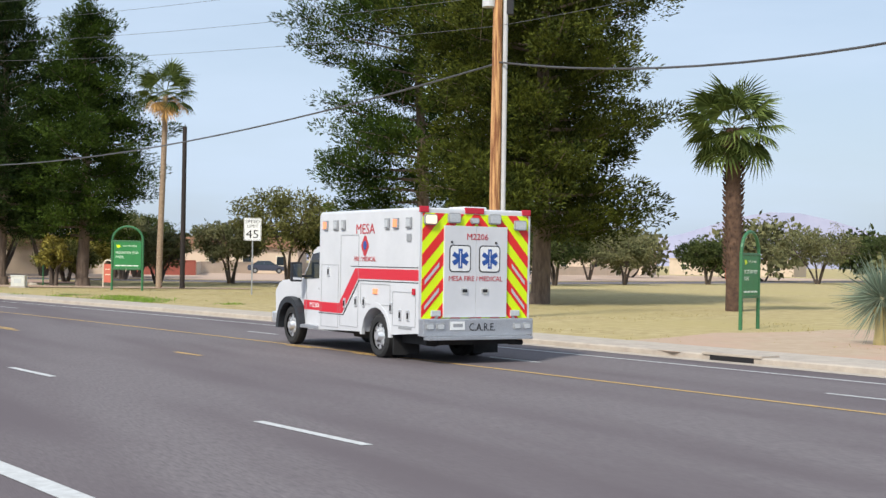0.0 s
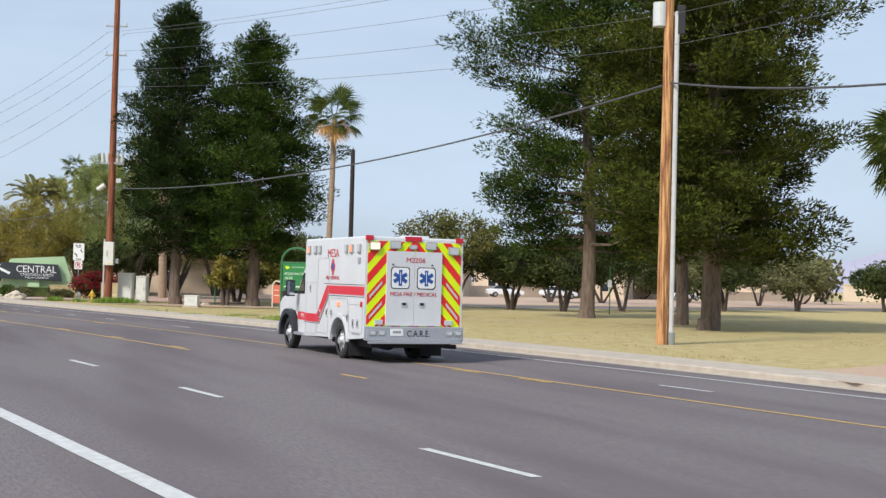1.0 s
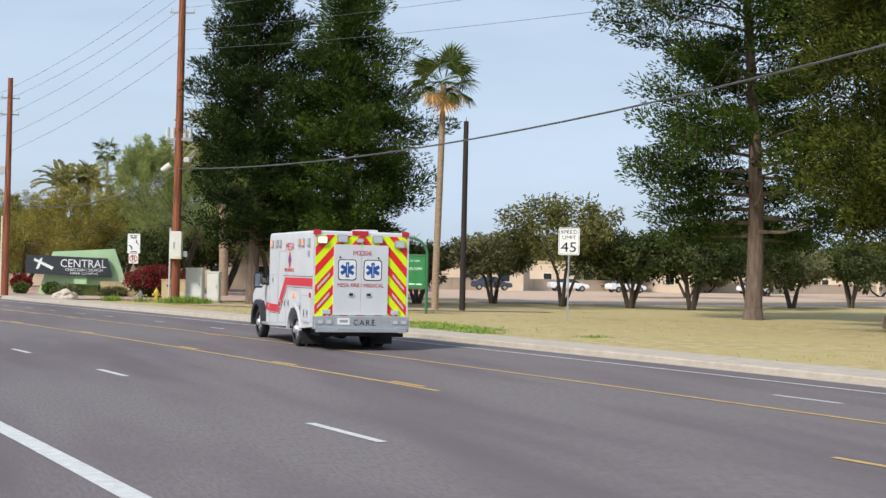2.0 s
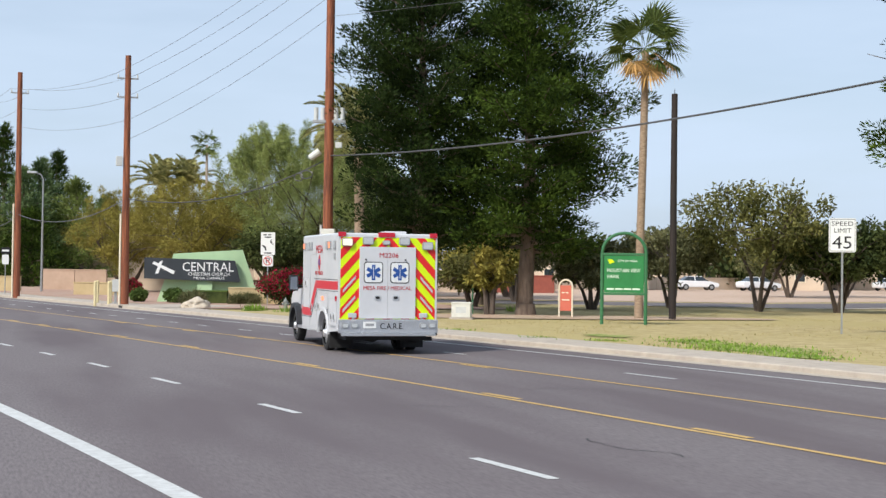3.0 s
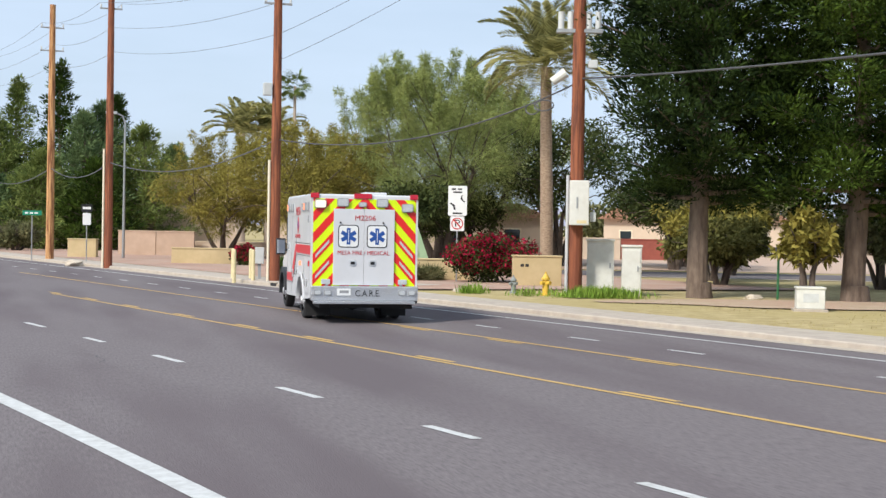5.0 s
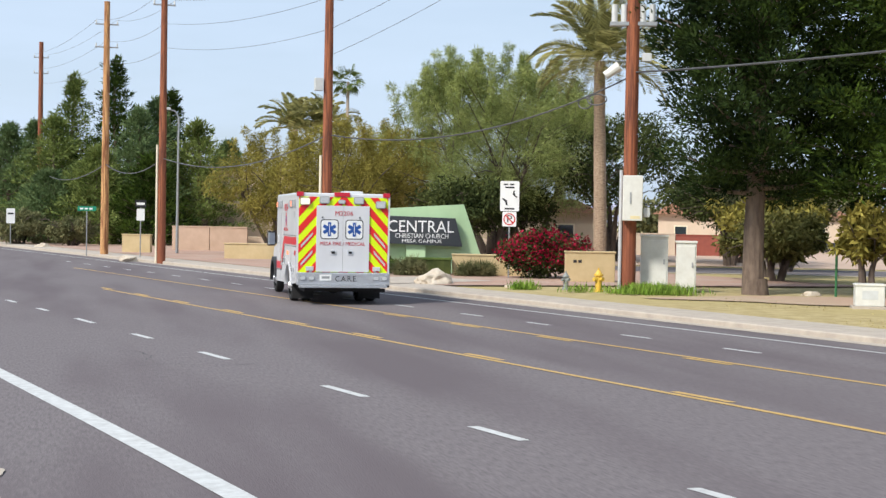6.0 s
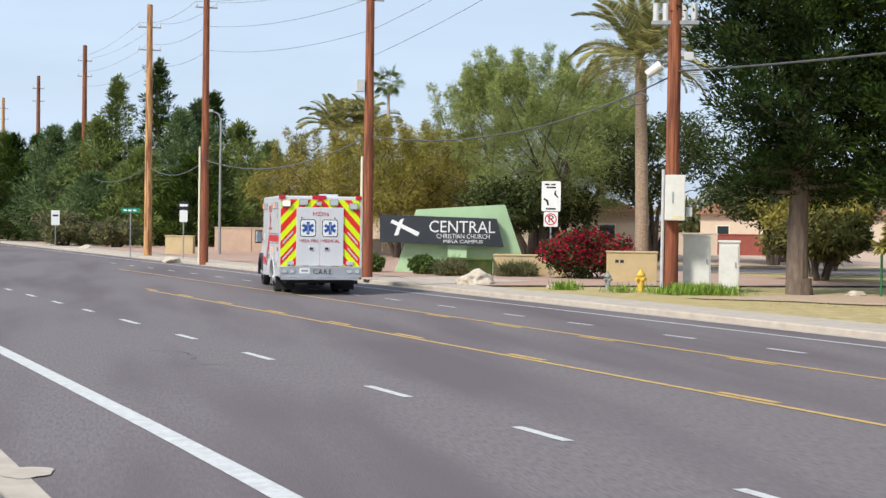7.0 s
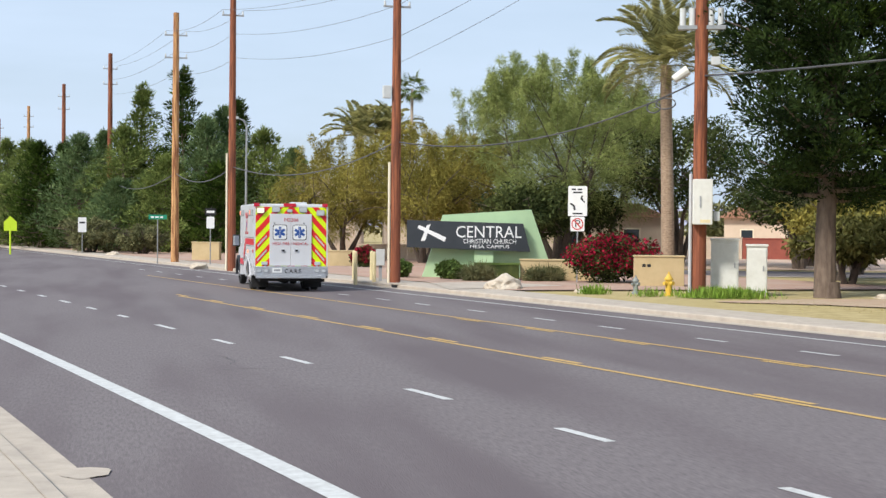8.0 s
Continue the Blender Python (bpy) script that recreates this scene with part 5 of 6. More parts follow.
# bollards, meter pedestal
for x, y in ((18.6, 65.9), (18.85, 67.6), (19.2, 65.4), (19.45, 67.2)):
    t = thing("bollard", pose(x, y, 0.1), "cream painted steel bollard on gravel", "bollard", "bollards")
    part("shaft", rodded((0, 0, -0.1), (0, 0, 1.08), 0.07, n=12), M_BOLLARD, t)
    part("cap", rodded((0, 0, 1.08), (0, 0, 1.13), 0.07, 0.03, n=12), M_BOLLARD, t)
t = thing("meter_pedestal", pose(19.6, 66.3, 0.1, 0, 0, -12), "grey metal meter pedestal among bollards", "utility box")
part("post", boxed(-0.06, 0.06, -0.06, 0.06, -0.1, 0.75), M_GREY_TRIM, t)
part("box", boxed(-0.16, 0.16, -0.13, 0.13, 0.6, 1.2, bevel=0.02), M_TRANSFORMER, t)

# street lamp
t = thing("street_lamp", pose(17.4, 94.5, 0.1, 0, 0, 180), "tall slim galvanised street lamp", "street lamp")
part("pole", rodded((0, 0, -0.1), (0, 0, 7.7), 0.09, 0.05, n=10), M_GALV, t)
bm = bmesh.new()
limb(bm, [(0, 0, 7.6), (0.15, 0, 7.95), (0.55, 0, 8.1)], 0.045, 0.035, 8)
part("arm", bm, M_GALV, t)
part("head", boxed(0.45, 1.05, -0.12, 0.12, 8.03, 8.17, bevel=0.03), M_TRANSFORMER, t)

# ---------------- church sign ----------------
ch = thing("church_sign", pose(24.6, 69.5, 0.12, 0, 0, face(24.6, 69.5, 10, 17) + 4), "mint stucco wedge with a charcoal church name board", "sign")
ch.scale = (1.08, 1.08, 1.08)
bm = bmesh.new()
prism(bm, [(-2.45, -0.1), (2.55, -0.1), (1.62, 2.55), (-1.65, 2.32)], 0.0, 0.55)
part("wedge", bm, M_MINT, ch)
bm = bmesh.new()
prism(bm, [(-3.0, 1.12), (1.55, 0.98), (1.28, 2.02), (-3.0, 2.12)], -0.42, -0.10)
bd = part("name_board", bm, M_SIGN_DARK, ch)
part("support", boxed(-0.5, 0.2, -0.28, 0.02, -0.1, 1.1), M_MINT, ch)
text_part("lettering", "CENTRAL", 0.62, M_SIGN_TEXT, bd, pose(-0.0, -0.426, 1.68), 2.42)
text_part("lettering", "CHRISTIAN CHURCH", 0.24, M_SIGN_TEXT, bd, pose(0.05, -0.426, 1.35), 1.95)
text_part("lettering", "MESA CAMPUS", 0.17, M_SIGN_TEXT, bd, pose(0.05, -0.426, 1.16), 1.45)
bm = bmesh.new()
prism(bm, [(-2.62, 1.83), (-2.55, 1.94), (-1.55, 1.48), (-1.62, 1.33)], -0.428, -0.421)
prism(bm, [(-2.28, 1.92), (-2.13, 1.98), (-2.33, 1.36), (-2.48, 1.36)], -0.429, -0.422)
part("cross_emblem", bm, M_SIGN_TEXT, bd, "white slanted cross emblem")

wt = face(27.0, 69.5, 10, 17)
for x, y, w, h, mt, lb in ((26.7, 66.9, 2.9, 0.78, M_STUCCO, "low tan stucco garden wall on gravel"), (28.8, 62.0, 1.75, 1.05, M_STUCCO, "tan stucco utility enclosure beside a bush"), (20.4, 85.3, 3.0, 0.75, M_STUCCO, "low brown stucco garden wall"), (15.3, 95.8, 1.6, 1.0, M_STUCCO, "low brown stucco garden wall")):
    t = thing("garden_wall", pose(x, y, 0.1, 0, 0, wt), lb, "wall")
    part("body", boxed(-w / 2, w / 2, -0.25, 0.25, -0.1, h, bevel=0.03), mt, t)
    part("cap", boxed(-w / 2 - 0.03, w / 2 + 0.03, -0.28, 0.28, h, h + 0.06, bevel=0.015), mt, t)
    if w == 1.75:
        bars(t, "writing", -0.6, -0.25, 0.75, 0.1, -0.252, M_BLACK, 2)
t = thing("utility_box", pose(24.4, 67.4, 0.1, 0, 0, wt), "dark olive green transformer box among planting", "utility box")
part("body", boxed(-0.85, 0.85, -0.3, 0.3, -0.05, 0.62, bevel=0.03), M_SHADE_LEAF, t)
part("lid", boxed(-0.88, 0.88, -0.33, 0.33, 0.6, 0.68, bevel=0.02), M_HEDGE, t)


def boulder(x, y, sx, sy, sz, seed, label):
    bm = bmesh.new()
    bmesh.ops.create_icosphere(bm, subdivisions=4, radius=1)
    for v in bm.verts:
        n = noise.noise(v.co * 1.3 + Vector((seed, 0, 0))) * 0.34 + noise.noise(v.co * 4 + Vector((0, seed, 0))) * 0.10
        v.co = Vector((v.co.x * sx, v.co.y * sy, v.co.z * sz)) * (1 + n)
    return solo("boulder", bm, M_ROCK, pose(x, y, sz * 0.35, 0, 0, seed * 40), label, "boulder")


boulder(22.6, 60.2, 0.78, 0.5, 0.42, 1, "pale rounded boulder on pink gravel")
boulder(24.6, 58.2, 0.3, 0.25, 0.18, 2, "small pale stone at the verge")
boulder(14.1, 83.6, 0.45, 0.4, 0.22, 3, "small brown boulder on gravel")
boulder(10.2, 106.9, 0.5, 0.4, 0.25, 4, "small pale boulder beside the road")
boulder(33.0, 54.3, 0.35, 0.3, 0.16, 5, "flat stone at a pine's foot")
# kerb inlet
t = thing("drain_inlet", pose(road_x(-6.1) + RIGHT_KERB, -6.1, 0.0, 0, 0, 8), "dark kerb drain inlet with concrete lintel", "drain")
part("opening", boxed(-0.02, 0.10, -0.55, 0.55, 0.012, 0.11), M_BLACK, t)
part("lintel", boxed(-0.03, 0.5, -0.75, 0.75, 0.11, 0.165, bevel=0.012), M_CONCRETE, t)
t = thing("drain_inlet", pose(road_x(63.5) + RIGHT_KERB, 63.5, 0.0, 0, 0, 14), "small dark drain hole in the kerb", "drain")
part("opening", boxed(-0.03, 0.1, -0.2, 0.2, 0.012, 0.12), M_BLACK, t)
part("lintel", boxed(-0.05, 0.3, -0.3, 0.3, 0.12, 0.15), M_CONCRETE, t)


# ---------------- buildings beyond the trees ----------------
def house(x, y, w, d, h, turn, label, roof=0.0, wall=None, windows=3):
    t = thing("building", pose(x, y, 0.0, 0, 0, turn), label, "building", "buildings beyond the park")
    part("wall", boxed(-w / 2, w / 2, 0, d, -0.2, h), wall or M_BUILDING, t)
    if roof:
        bm = bmesh.new()
        prism(bm, [(-w / 2 - 0.5, h), (w / 2 + 0.5, h), (w / 2 - 1.5, h + roof), (-w / 2 + 1.5, h + roof)], -0.6, d + 0.6)
        part("roof", bm, M_ROOF, t, "clay tile roof")
    else:
        part("parapet", boxed(-w / 2 - 0.1, w / 2 + 0.1, -0.1, d + 0.1, h, h + 0.25), M_STUCCO, t)
    for i in range(windows):
        cx = -w / 2 + w * (i + 0.5) / windows
        wi = part("window", boxed(cx - 0.6, cx + 0.6, -0.04, 0.02, 1.0, 2.2), M_CREAM, t)
        part("pane", boxed(cx - 0.5, cx + 0.5, -0.06, -0.03, 1.1, 2.1), M_GLASS, wi)
    return t


for x, y, w, d, h, tr, rf, wn_ in ((70.3, 125.1, 16, 8, 3.2, -30, 1.2, 4), (94.3, 133.4, 20, 8, 3.4, -38, 0, 4), (113.1, 142.5, 18, 8, 3.0, -46, 1.3, 4), (39.6, 102.5, 12, 8, 2.9, -22, 0.9, 3), (144.9, 162.1, 22, 8, 3.2, -54, 1.2, 4),
                                 (37.8, 121.2, 12, 8, 3.4, -14, 1.2, 3), (183.8, 169.5, 24, 8, 3.0, -60, 0, 4), (25.4, 123.2, 7, 6, 5.6, -10, 0, 0)):
    house(x, y, w, d, h, tr, "low beige stucco building partly hidden by trees", rf, windows=wn_)


def low_wall(x0, y0, x1, y1, h, mat, label):
    L = math.hypot(x1 - x0, y1 - y0)
    t = thing("boundary_wall", pose(x0, y0, 0.05, 0, 0, math.degrees(math.atan2(y1 - y0, x1 - x0))), label, "wall")
    n = max(2, int(L / 4))
    for i in range(n):
        part("panel", boxed(i * L / n + 0.02, (i + 1) * L / n - 0.02, -0.1, 0.1, -0.1, h), mat, t)
    part("coping", boxed(0, L, -0.13, 0.13, h, h + 0.08), mat, t)


low_wall(40.0, 106.6, 52.4, 103.3, 1.5, M_BUILDING, "pale tan block wall beyond the park road")
low_wall(52.4, 103.3, 58.5, 101.9, 1.45, M_REDWALL, "rust red gate panels in a tan wall")
low_wall(58.5, 101.9, 65.4, 121.2, 1.3, M_BUILDING, "pale tan block wall beyond the park road")
low_wall(65.4, 121.2, 147.0, 148.7, 1.3, M_BUILDING, "pale tan block wall beyond the park road")
low_wall(17.9, 102.9, 22.3, 100.9, 1.5, M_FENCE, "brown block wall beside the road")
low_wall(22.3, 101.9, 33.6, 97.9, 0.9, M_BUILDING, "pale wall behind the church sign")
low_wall(136.5, 115.0, 142.2, 118.3, 2.0, M_REDWALL, "red shelter wall across the park")


def parked_car(x, y, turn, mat, label):
    t = thing("parked_car", pose(x, y, 0.18, 0, 0, turn), label, "car", "parked cars")
    sill = [(-2.15, 0.32), (2.1, 0.30), (2.2, 0.5), (2.12, 0.74), (1.15, 0.93), (-1.75, 0.98), (-2.2, 0.88), (-2.22, 0.5)]
    bm = bmesh.new()
    prism(bm, sill, -0.84, 0.84)
    bmesh.ops.bevel(bm, geom=bm.edges[:], offset=0.06, segments=2, affect="EDGES")
    part("body", bm, mat, t)
    bm = bmesh.new()
    lo = [bm.verts.new(v) for v in ((1.2, -0.76, 0.9), (1.2, 0.76, 0.9), (-1.7, 0.76, 0.94), (-1.7, -0.76, 0.94))]
    hi = [bm.verts.new(v) for v in ((0.35, -0.58, 1.38), (0.35, 0.58, 1.38), (-1.05, 0.58, 1.40), (-1.05, -0.58, 1.40))]
    for i in range(4):
        bm.faces.new((lo[i], lo[(i + 1) % 4], hi[(i + 1) % 4], hi[i]))
    bm.faces.new(hi)
    bmesh.ops.recalc_face_normals(bm, faces=bm.faces[:])
    part("window", bm, M_GLASS, t, "dark glazed cabin")
    bm = bmesh.new()
    box(bm, -1.1, 0.4, -0.6, 0.6, 1.37, 1.43, 0.02)
    part("roof", bm, mat, t)
    for sy in (-0.67, 0.67):
        part("pillar", rodded((-0.35, sy * 1.12, 0.93), (-0.35, sy * 0.9, 1.40), 0.045, n=6), mat, t)
    for sx in (-1.35, 1.35):
        for sy in (-0.78, 0.78):
            w = part("wheel", rodded((sx, sy - 0.1, 0.31), (sx, sy + 0.1, 0.31), 0.32, n=16), M_RUBBER, t)
            part("rim", rodded((sx, sy - 0.12, 0.31), (sx, sy + 0.12, 0.31), 0.18, n=12), M_GALV, w)


parked_car(72.6, 119.1, -20, M_CAR_DARK, "dark parked saloon car beyond the lawn")
parked_car(82.6, 120.9, -12, M_CAR_WHITE, "white parked car beyond the lawn")
parked_car(88.6, 118.8, 0, M_CAR_WHITE, "white parked car beyond the lawn")
parked_car(77.0, 125.5, -14, M_CAR_DARK, "dark parked car beyond the lawn")
parked_car(111.0, 126.9, 5, M_CAR_WHITE, "white parked car beyond the lawn")

# far mountains, their haze carried by the material colour
bm = bmesh.new()
rm = random.Random(4)
prev = None
for i in range(140):
    a = radians(-40 + i * 1.2)
    d = 2600
    k = noise.noise(Vector((i * 0.11, 3.1, 0))) * 0.6 + noise.noise(Vector((i * 0.37, 7.7, 0))) * 0.3
    h = max(6, 42 + 30 * k + 62 * math.exp(-((i - 69.5) / 3.2) ** 2) + 80 * math.exp(-((i - 33.5) / 2.2) ** 2))
    v = [bm.verts.new((d * math.sin(a), d * math.cos(a), -5)), bm.verts.new((d * math.sin(a) * 1.02, d * math.cos(a) * 1.02, h)), bm.verts.new((d * math.sin(a) * 1.1, d * math.cos(a) * 1.1, -5))]
    if prev:
        bm.faces.new((prev[0], v[0], v[1], prev[1]))
        bm.faces.new((prev[1], v[1], v[2], prev[2]))
    prev = v
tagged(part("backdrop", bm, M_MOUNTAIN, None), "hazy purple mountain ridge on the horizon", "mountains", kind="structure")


# ---------------- ambulance ----------------
def clip(poly, nx, nz, c, keep=1):
    """Clip an x, z polygon to keep * (nx x + nz z - c) >= 0."""
    out = []
    for i, a in enumerate(poly):
        b = poly[(i + 1) % len(poly)]
        da, db = keep * (nx * a[0] + nz * a[1] - c), keep * (nx * b[0] + nz * b[1] - c)
        if da >= 0:
            out.append(a)
        if da * db < 0:
            u = da / (da - db)
            out.append((a[0] + (b[0] - a[0]) * u, a[1] + (b[1] - a[1]) * u))
    return out


def side_panel(bm, outline, x, t=0.004):
    """A flat outline in y, z on the side wall at x, facing -x."""
    f = [bm.verts.new((x, y, z)) for y, z in outline]
    g = [bm.verts.new((x - t, y, z)) for y, z in outline]
    bm.faces.new(g)
    n = len(f)
    for i in range(n):
        bm.faces.new((f[i], f[(i + 1) % n], g[(i + 1) % n], g[i]))
    bmesh.ops.recalc_face_normals(bm, faces=bm.faces)


def sided(outline, x, t=0.004):
    bm = bmesh.new()
    side_panel(bm, outline, x, t)
    return bm


def rect(a, b, c, d):
    return [(a, c), (b, c), (b, d), (a, d)]


W, HT, LB, RW, FW, WR = 1.2, 2.84, 4.2, 1.66, 5.95, 0.42
amb = thing("ambulance", pose(0, 0, 0), "white box ambulance with red and lime rear chevrons on the road", "ambulance")
# box body with wheel arches cut out
arch = [(RW + 0.56 * math.cos(a), 0.40 + 0.56 * math.sin(a)) for a in np.linspace(math.pi, 0, 11)]
outline = [(0.0, 0.55)] + [(y, max(z, 0.47)) for y, z in arch[:1]] + arch[1:-1] + [(RW + 0.56, 0.47), (LB, 0.42), (LB, HT - 0.04), (LB - 0.04, HT), (0.0, HT)]
bm = bmesh.new()
f = [bm.verts.new((-W, y, z)) for y, z in outline]
g = [bm.verts.new((W, y, z)) for y, z in outline]
bm.faces.new(f)
bm.faces.new(g[::-1])
for i in range(len(f)):
    bm.faces.new((f[i], g[i], g[(i + 1) % len(f)], f[(i + 1) % len(f)]))
bmesh.ops.recalc_face_normals(bm, faces=bm.faces)
top_edges = [e for e in bm.edges if all(v.co.z > HT - 0.2 for v in e.verts)]
bmesh.ops.bevel(bm, geom=top_edges, offset=0.05, segments=3, affect="EDGES", profile=0.6)
body = part("box_body", bm, M_BODY, amb)
part("roof_hatch", boxed(0.1, 0.6, 0.6, 1.2, HT, HT + 0.07, bevel=0.02), M_BODY, amb)
# cab
bm = bmesh.new()
prism_pts = [(LB, 0.45), (5.35, 0.45), (5.40, 0.85), (5.62, 1.02), (6.28, 1.02), (6.5, 0.80), (6.55, 0.5), (6.9, 0.5), (6.95, 1.2), (6.75, 1.38), (5.55, 1.46), (4.95, 2.12), (LB, 2.2)]
f = [bm.verts.new((-0.98, y, z)) for y, z in prism_pts]
g = [bm.verts.new((0.98, y, z)) for y, z in prism_pts]
bm.faces.new(f)
bm.faces.new(g[::-1])
for i in range(len(f)):
    bm.faces.new((f[i], g[i], g[(i + 1) % len(f)], f[(i + 1) % len(f)]))
bmesh.ops.recalc_face_normals(bm, faces=bm.faces)
bmesh.ops.bevel(bm, geom=[e for e in bm.edges if all(v.co.z > 1.1 for v in e.verts)], offset=0.05, segments=2, affect="EDGES")
cab = part("cab", bm, M_BODY, amb)
for sx in (-1, 1):
    x = sx * 0.985
    part("side_window", sided([(4.32, 1.48), (5.42, 1.44), (4.98, 1.98), (4.32, 2.04)], x, 0.006 * (1 if sx < 0 else -1)), M_GLASS, cab)
    part("door_seam", sided(rect(5.28, 5.295, 0.6, 1.42), x, 0.003 * (1 if sx < 0 else -1)), M_GREY_TRIM, cab)
    part("door_handle", boxed(min(x, x + sx * 0.03), max(x, x + sx * 0.03), 4.45, 4.62, 1.22, 1.27), M_BLACK, cab)
    # flare over the front wheel
    bm = bmesh.new()
    for k in range(12):
        a0, a1 = radians(-8 + k * 16), radians(-8 + (k + 1) * 16)
        q = [(FW + r_0 * math.cos(a), 0.42 + r_0 * math.sin(a)) for r_0, a in ((0.50, a0), (0.63, a0), (0.63, a1), (0.50, a1))]
        fl = [bm.verts.new((sx * 0.94, y, z)) for y, z in q]
        gl = [bm.verts.new((sx * 1.12, y, z)) for y, z in q]
        for i in range(4):
            bm.faces.new((fl[i], fl[(i + 1) % 4], gl[(i + 1) % 4], gl[i]))
        bm.faces.new(gl)
    bmesh.ops.remove_doubles(bm, verts=bm.verts, dist=0.001)
    bmesh.ops.recalc_face_normals(bm, faces=bm.faces)
    part("wheel_flare", bm, M_FENDER, amb, "black plastic wheel flare")
    # mirror
    mi = part("mirror", boxed(min(sx * 1.12, sx * 1.36), max(sx * 1.12, sx * 1.36), 5.22, 5.34, 1.38, 1.80, bevel=0.03), M_BLACK, amb, "black door mirror")
    part("mirror_glass", boxed(min(sx * 1.14, sx * 1.34), max(sx * 1.14, sx * 1.34), 5.212, 5.222, 1.42, 1.76), M_MIRROR, mi)
    part("mirror_arm", rodded((sx * 0.97, 5.28, 1.5), (sx * 1.14, 5.28, 1.5), 0.025, n=8), M_BLACK, mi)
    part("running_board", boxed(min(sx * 0.8, sx * 1.12), max(sx * 0.8, sx * 1.12), LB, 5.3, 0.40, 0.47, bevel=0.01), M_TREAD, amb)
    part("arch_trim", rodded((sx * 0.9, RW - 0.2, 0.9), (sx * 0.9, RW + 0.2, 0.9), 0.02, n=6), M_CHROME, amb)
part("windscreen", boxed(-0.85, 0.85, 5.1, 5.14, 1.5, 1.95), M_GLASS, cab)
part("grille", boxed(-0.6, 0.6, 6.93, 6.99, 0.7, 1.15), M_BLACK, cab)
part("front_bumper", boxed(-1.0, 1.0, 6.85, 7.1, 0.42, 0.68, bevel=0.04), M_CHROME, amb)
for sx in (-0.8, 0.8):
    part("headlight", boxed(sx - 0.15, sx + 0.15, 6.9, 6.99, 0.85, 1.1, bevel=0.02), M_LENS_WHITE, cab)
# chassis
part("chassis", boxed(-0.75, 0.75, 0.05, 6.6, 0.36, 0.56), M_UNDER, amb)
part("rear_axle", rodded((-0.95, RW, 0.42), (0.95, RW, 0.42), 0.09, n=10), M_UNDER, amb)
part("differential", rodded((0, RW - 0.2, 0.4), (0, RW + 0.2, 0.4), 0.2, n=12), M_UNDER, amb)
part("exhaust", rodded((0.85, 0.15, 0.36), (1.12, 0.1, 0.36), 0.05, n=10), M_UNDER, amb)
for sx in (-1, 1):
    part("mud_flap", boxed(sx * 0.88 - 0.28, sx * 0.88 + 0.28, 1.0, 1.03, 0.10, 0.6), M_UNDER, amb)
part("underbody", boxed(-0.98, 0.98, 0.08, 1.15, 0.33, 0.52), M_UNDER, amb)
part("fuel_tank", boxed(-0.6, -0.1, 2.5, 3.8, 0.28, 0.5, bevel=0.04), M_UNDER, amb)

# rear face: chevrons, door panels, lamps
Y0 = -0.004
zones = [rect(-1.15, 0.0, 0.82, 2.74), rect(0.0, 1.15, 0.82, 2.74)]
bm = bmesh.new()
box(bm, -1.15, 1.15, -0.004, 0.0, 0.82, 2.74)
part("chevron_field", bm, M_CHEV_YEL, amb, "lime yellow reflective rear field")
for sgn, zone in ((1, zones[0]), (-1, zones[1])):
    for i in range(-3, 9):
        c0 = -0.06 + i * 0.46
        poly = clip(clip(zone, -sgn * 1.12, 1, c0 + 1.26), -sgn * 1.12, 1, c0 + 1.49, -1)
        if len(poly) > 2:
            bm = bmesh.new()
            prism(bm, poly, -0.009, -0.004)
            part("chevron_stripe", bm, M_CHEV_RED, amb)
        # grey-white wording on the stripes becomes a slanted bar
        if 1 <= i <= 3:
            xm, zm = -sgn * 0.94, c0 + 1.375
            poly = [(x, zm + sgn * 1.12 * x + d) for x, d in ((xm - 0.15, -0.04), (xm + 0.15, -0.04), (xm + 0.15, 0.035), (xm - 0.15, 0.035))]
            bm = bmesh.new()
            prism(bm, poly, -0.0125, -0.0092)
            part("stripe_writing", bm, M_LENS_WHITE, amb)
for x0, x1, nm in ((-0.70, -0.023, "rear_door"), (-0.018, 0.66, "rear_door")):
    dr = part(nm, boxed(x0, x1, -0.045, -0.002, 0.84, 2.52, bevel=0.004), M_BODY, amb)
    cx = -0.37 if x0 < -0.5 else 0.27
    wi = part("window_frame", plated(0.46, 0.50, 1.92, y=-0.045, r=0.07, t=0.006), M_BLACK, dr)
    wi.matrix_basis = pose(cx, 0, 0)
    gl = part("window_decal", plated(0.42, 0.46, 1.92, y=-0.052, r=0.06, t=0.004), M_SIGN_WHITE, wi)
    star = bmesh.new()
    for a in (0, 60, 120):
        ca, sa = math.cos(radians(a)), math.sin(radians(a))
        q = [(-0.042, -0.18), (0.042, -0.18), (0.042, 0.18), (-0.042, 0.18)]
        prism(star, [(x * ca - z * sa, 1.92 + x * sa + z * ca) for x, z in q], -0.0605 - a * 0.00001, -0.056)
    st = part("star", star, M_STAR_BLUE, wi, "blue six-armed medical star")
    part("staff", boxed(-0.006, 0.006, -0.064, -0.061, 1.78, 2.06), M_SIGN_WHITE, wi)
    hx = cx + (0.10 if cx < 0 else -0.10)
    hd = part("door_latch", plated(0.16, 0.13, 1.33, y=-0.045, r=0.05, t=0.012), M_CHROME, dr)
    hd.matrix_basis = pose(hx, 0, 0)
    part("latch_grip", boxed(-0.04, 0.05, -0.075, -0.057, 1.30, 1.36), M_BLACK, hd)
    part("hinge_stop", rodded((cx * 1.5, -0.07, 2.22), (cx * 1.5, -0.03, 2.22), 0.02, n=8), M_BLACK, dr)
text_part("unit_number", "M2206", 0.16, M_TEXT_RED, amb, pose(0.0, -0.05, 2.32), 0.46)
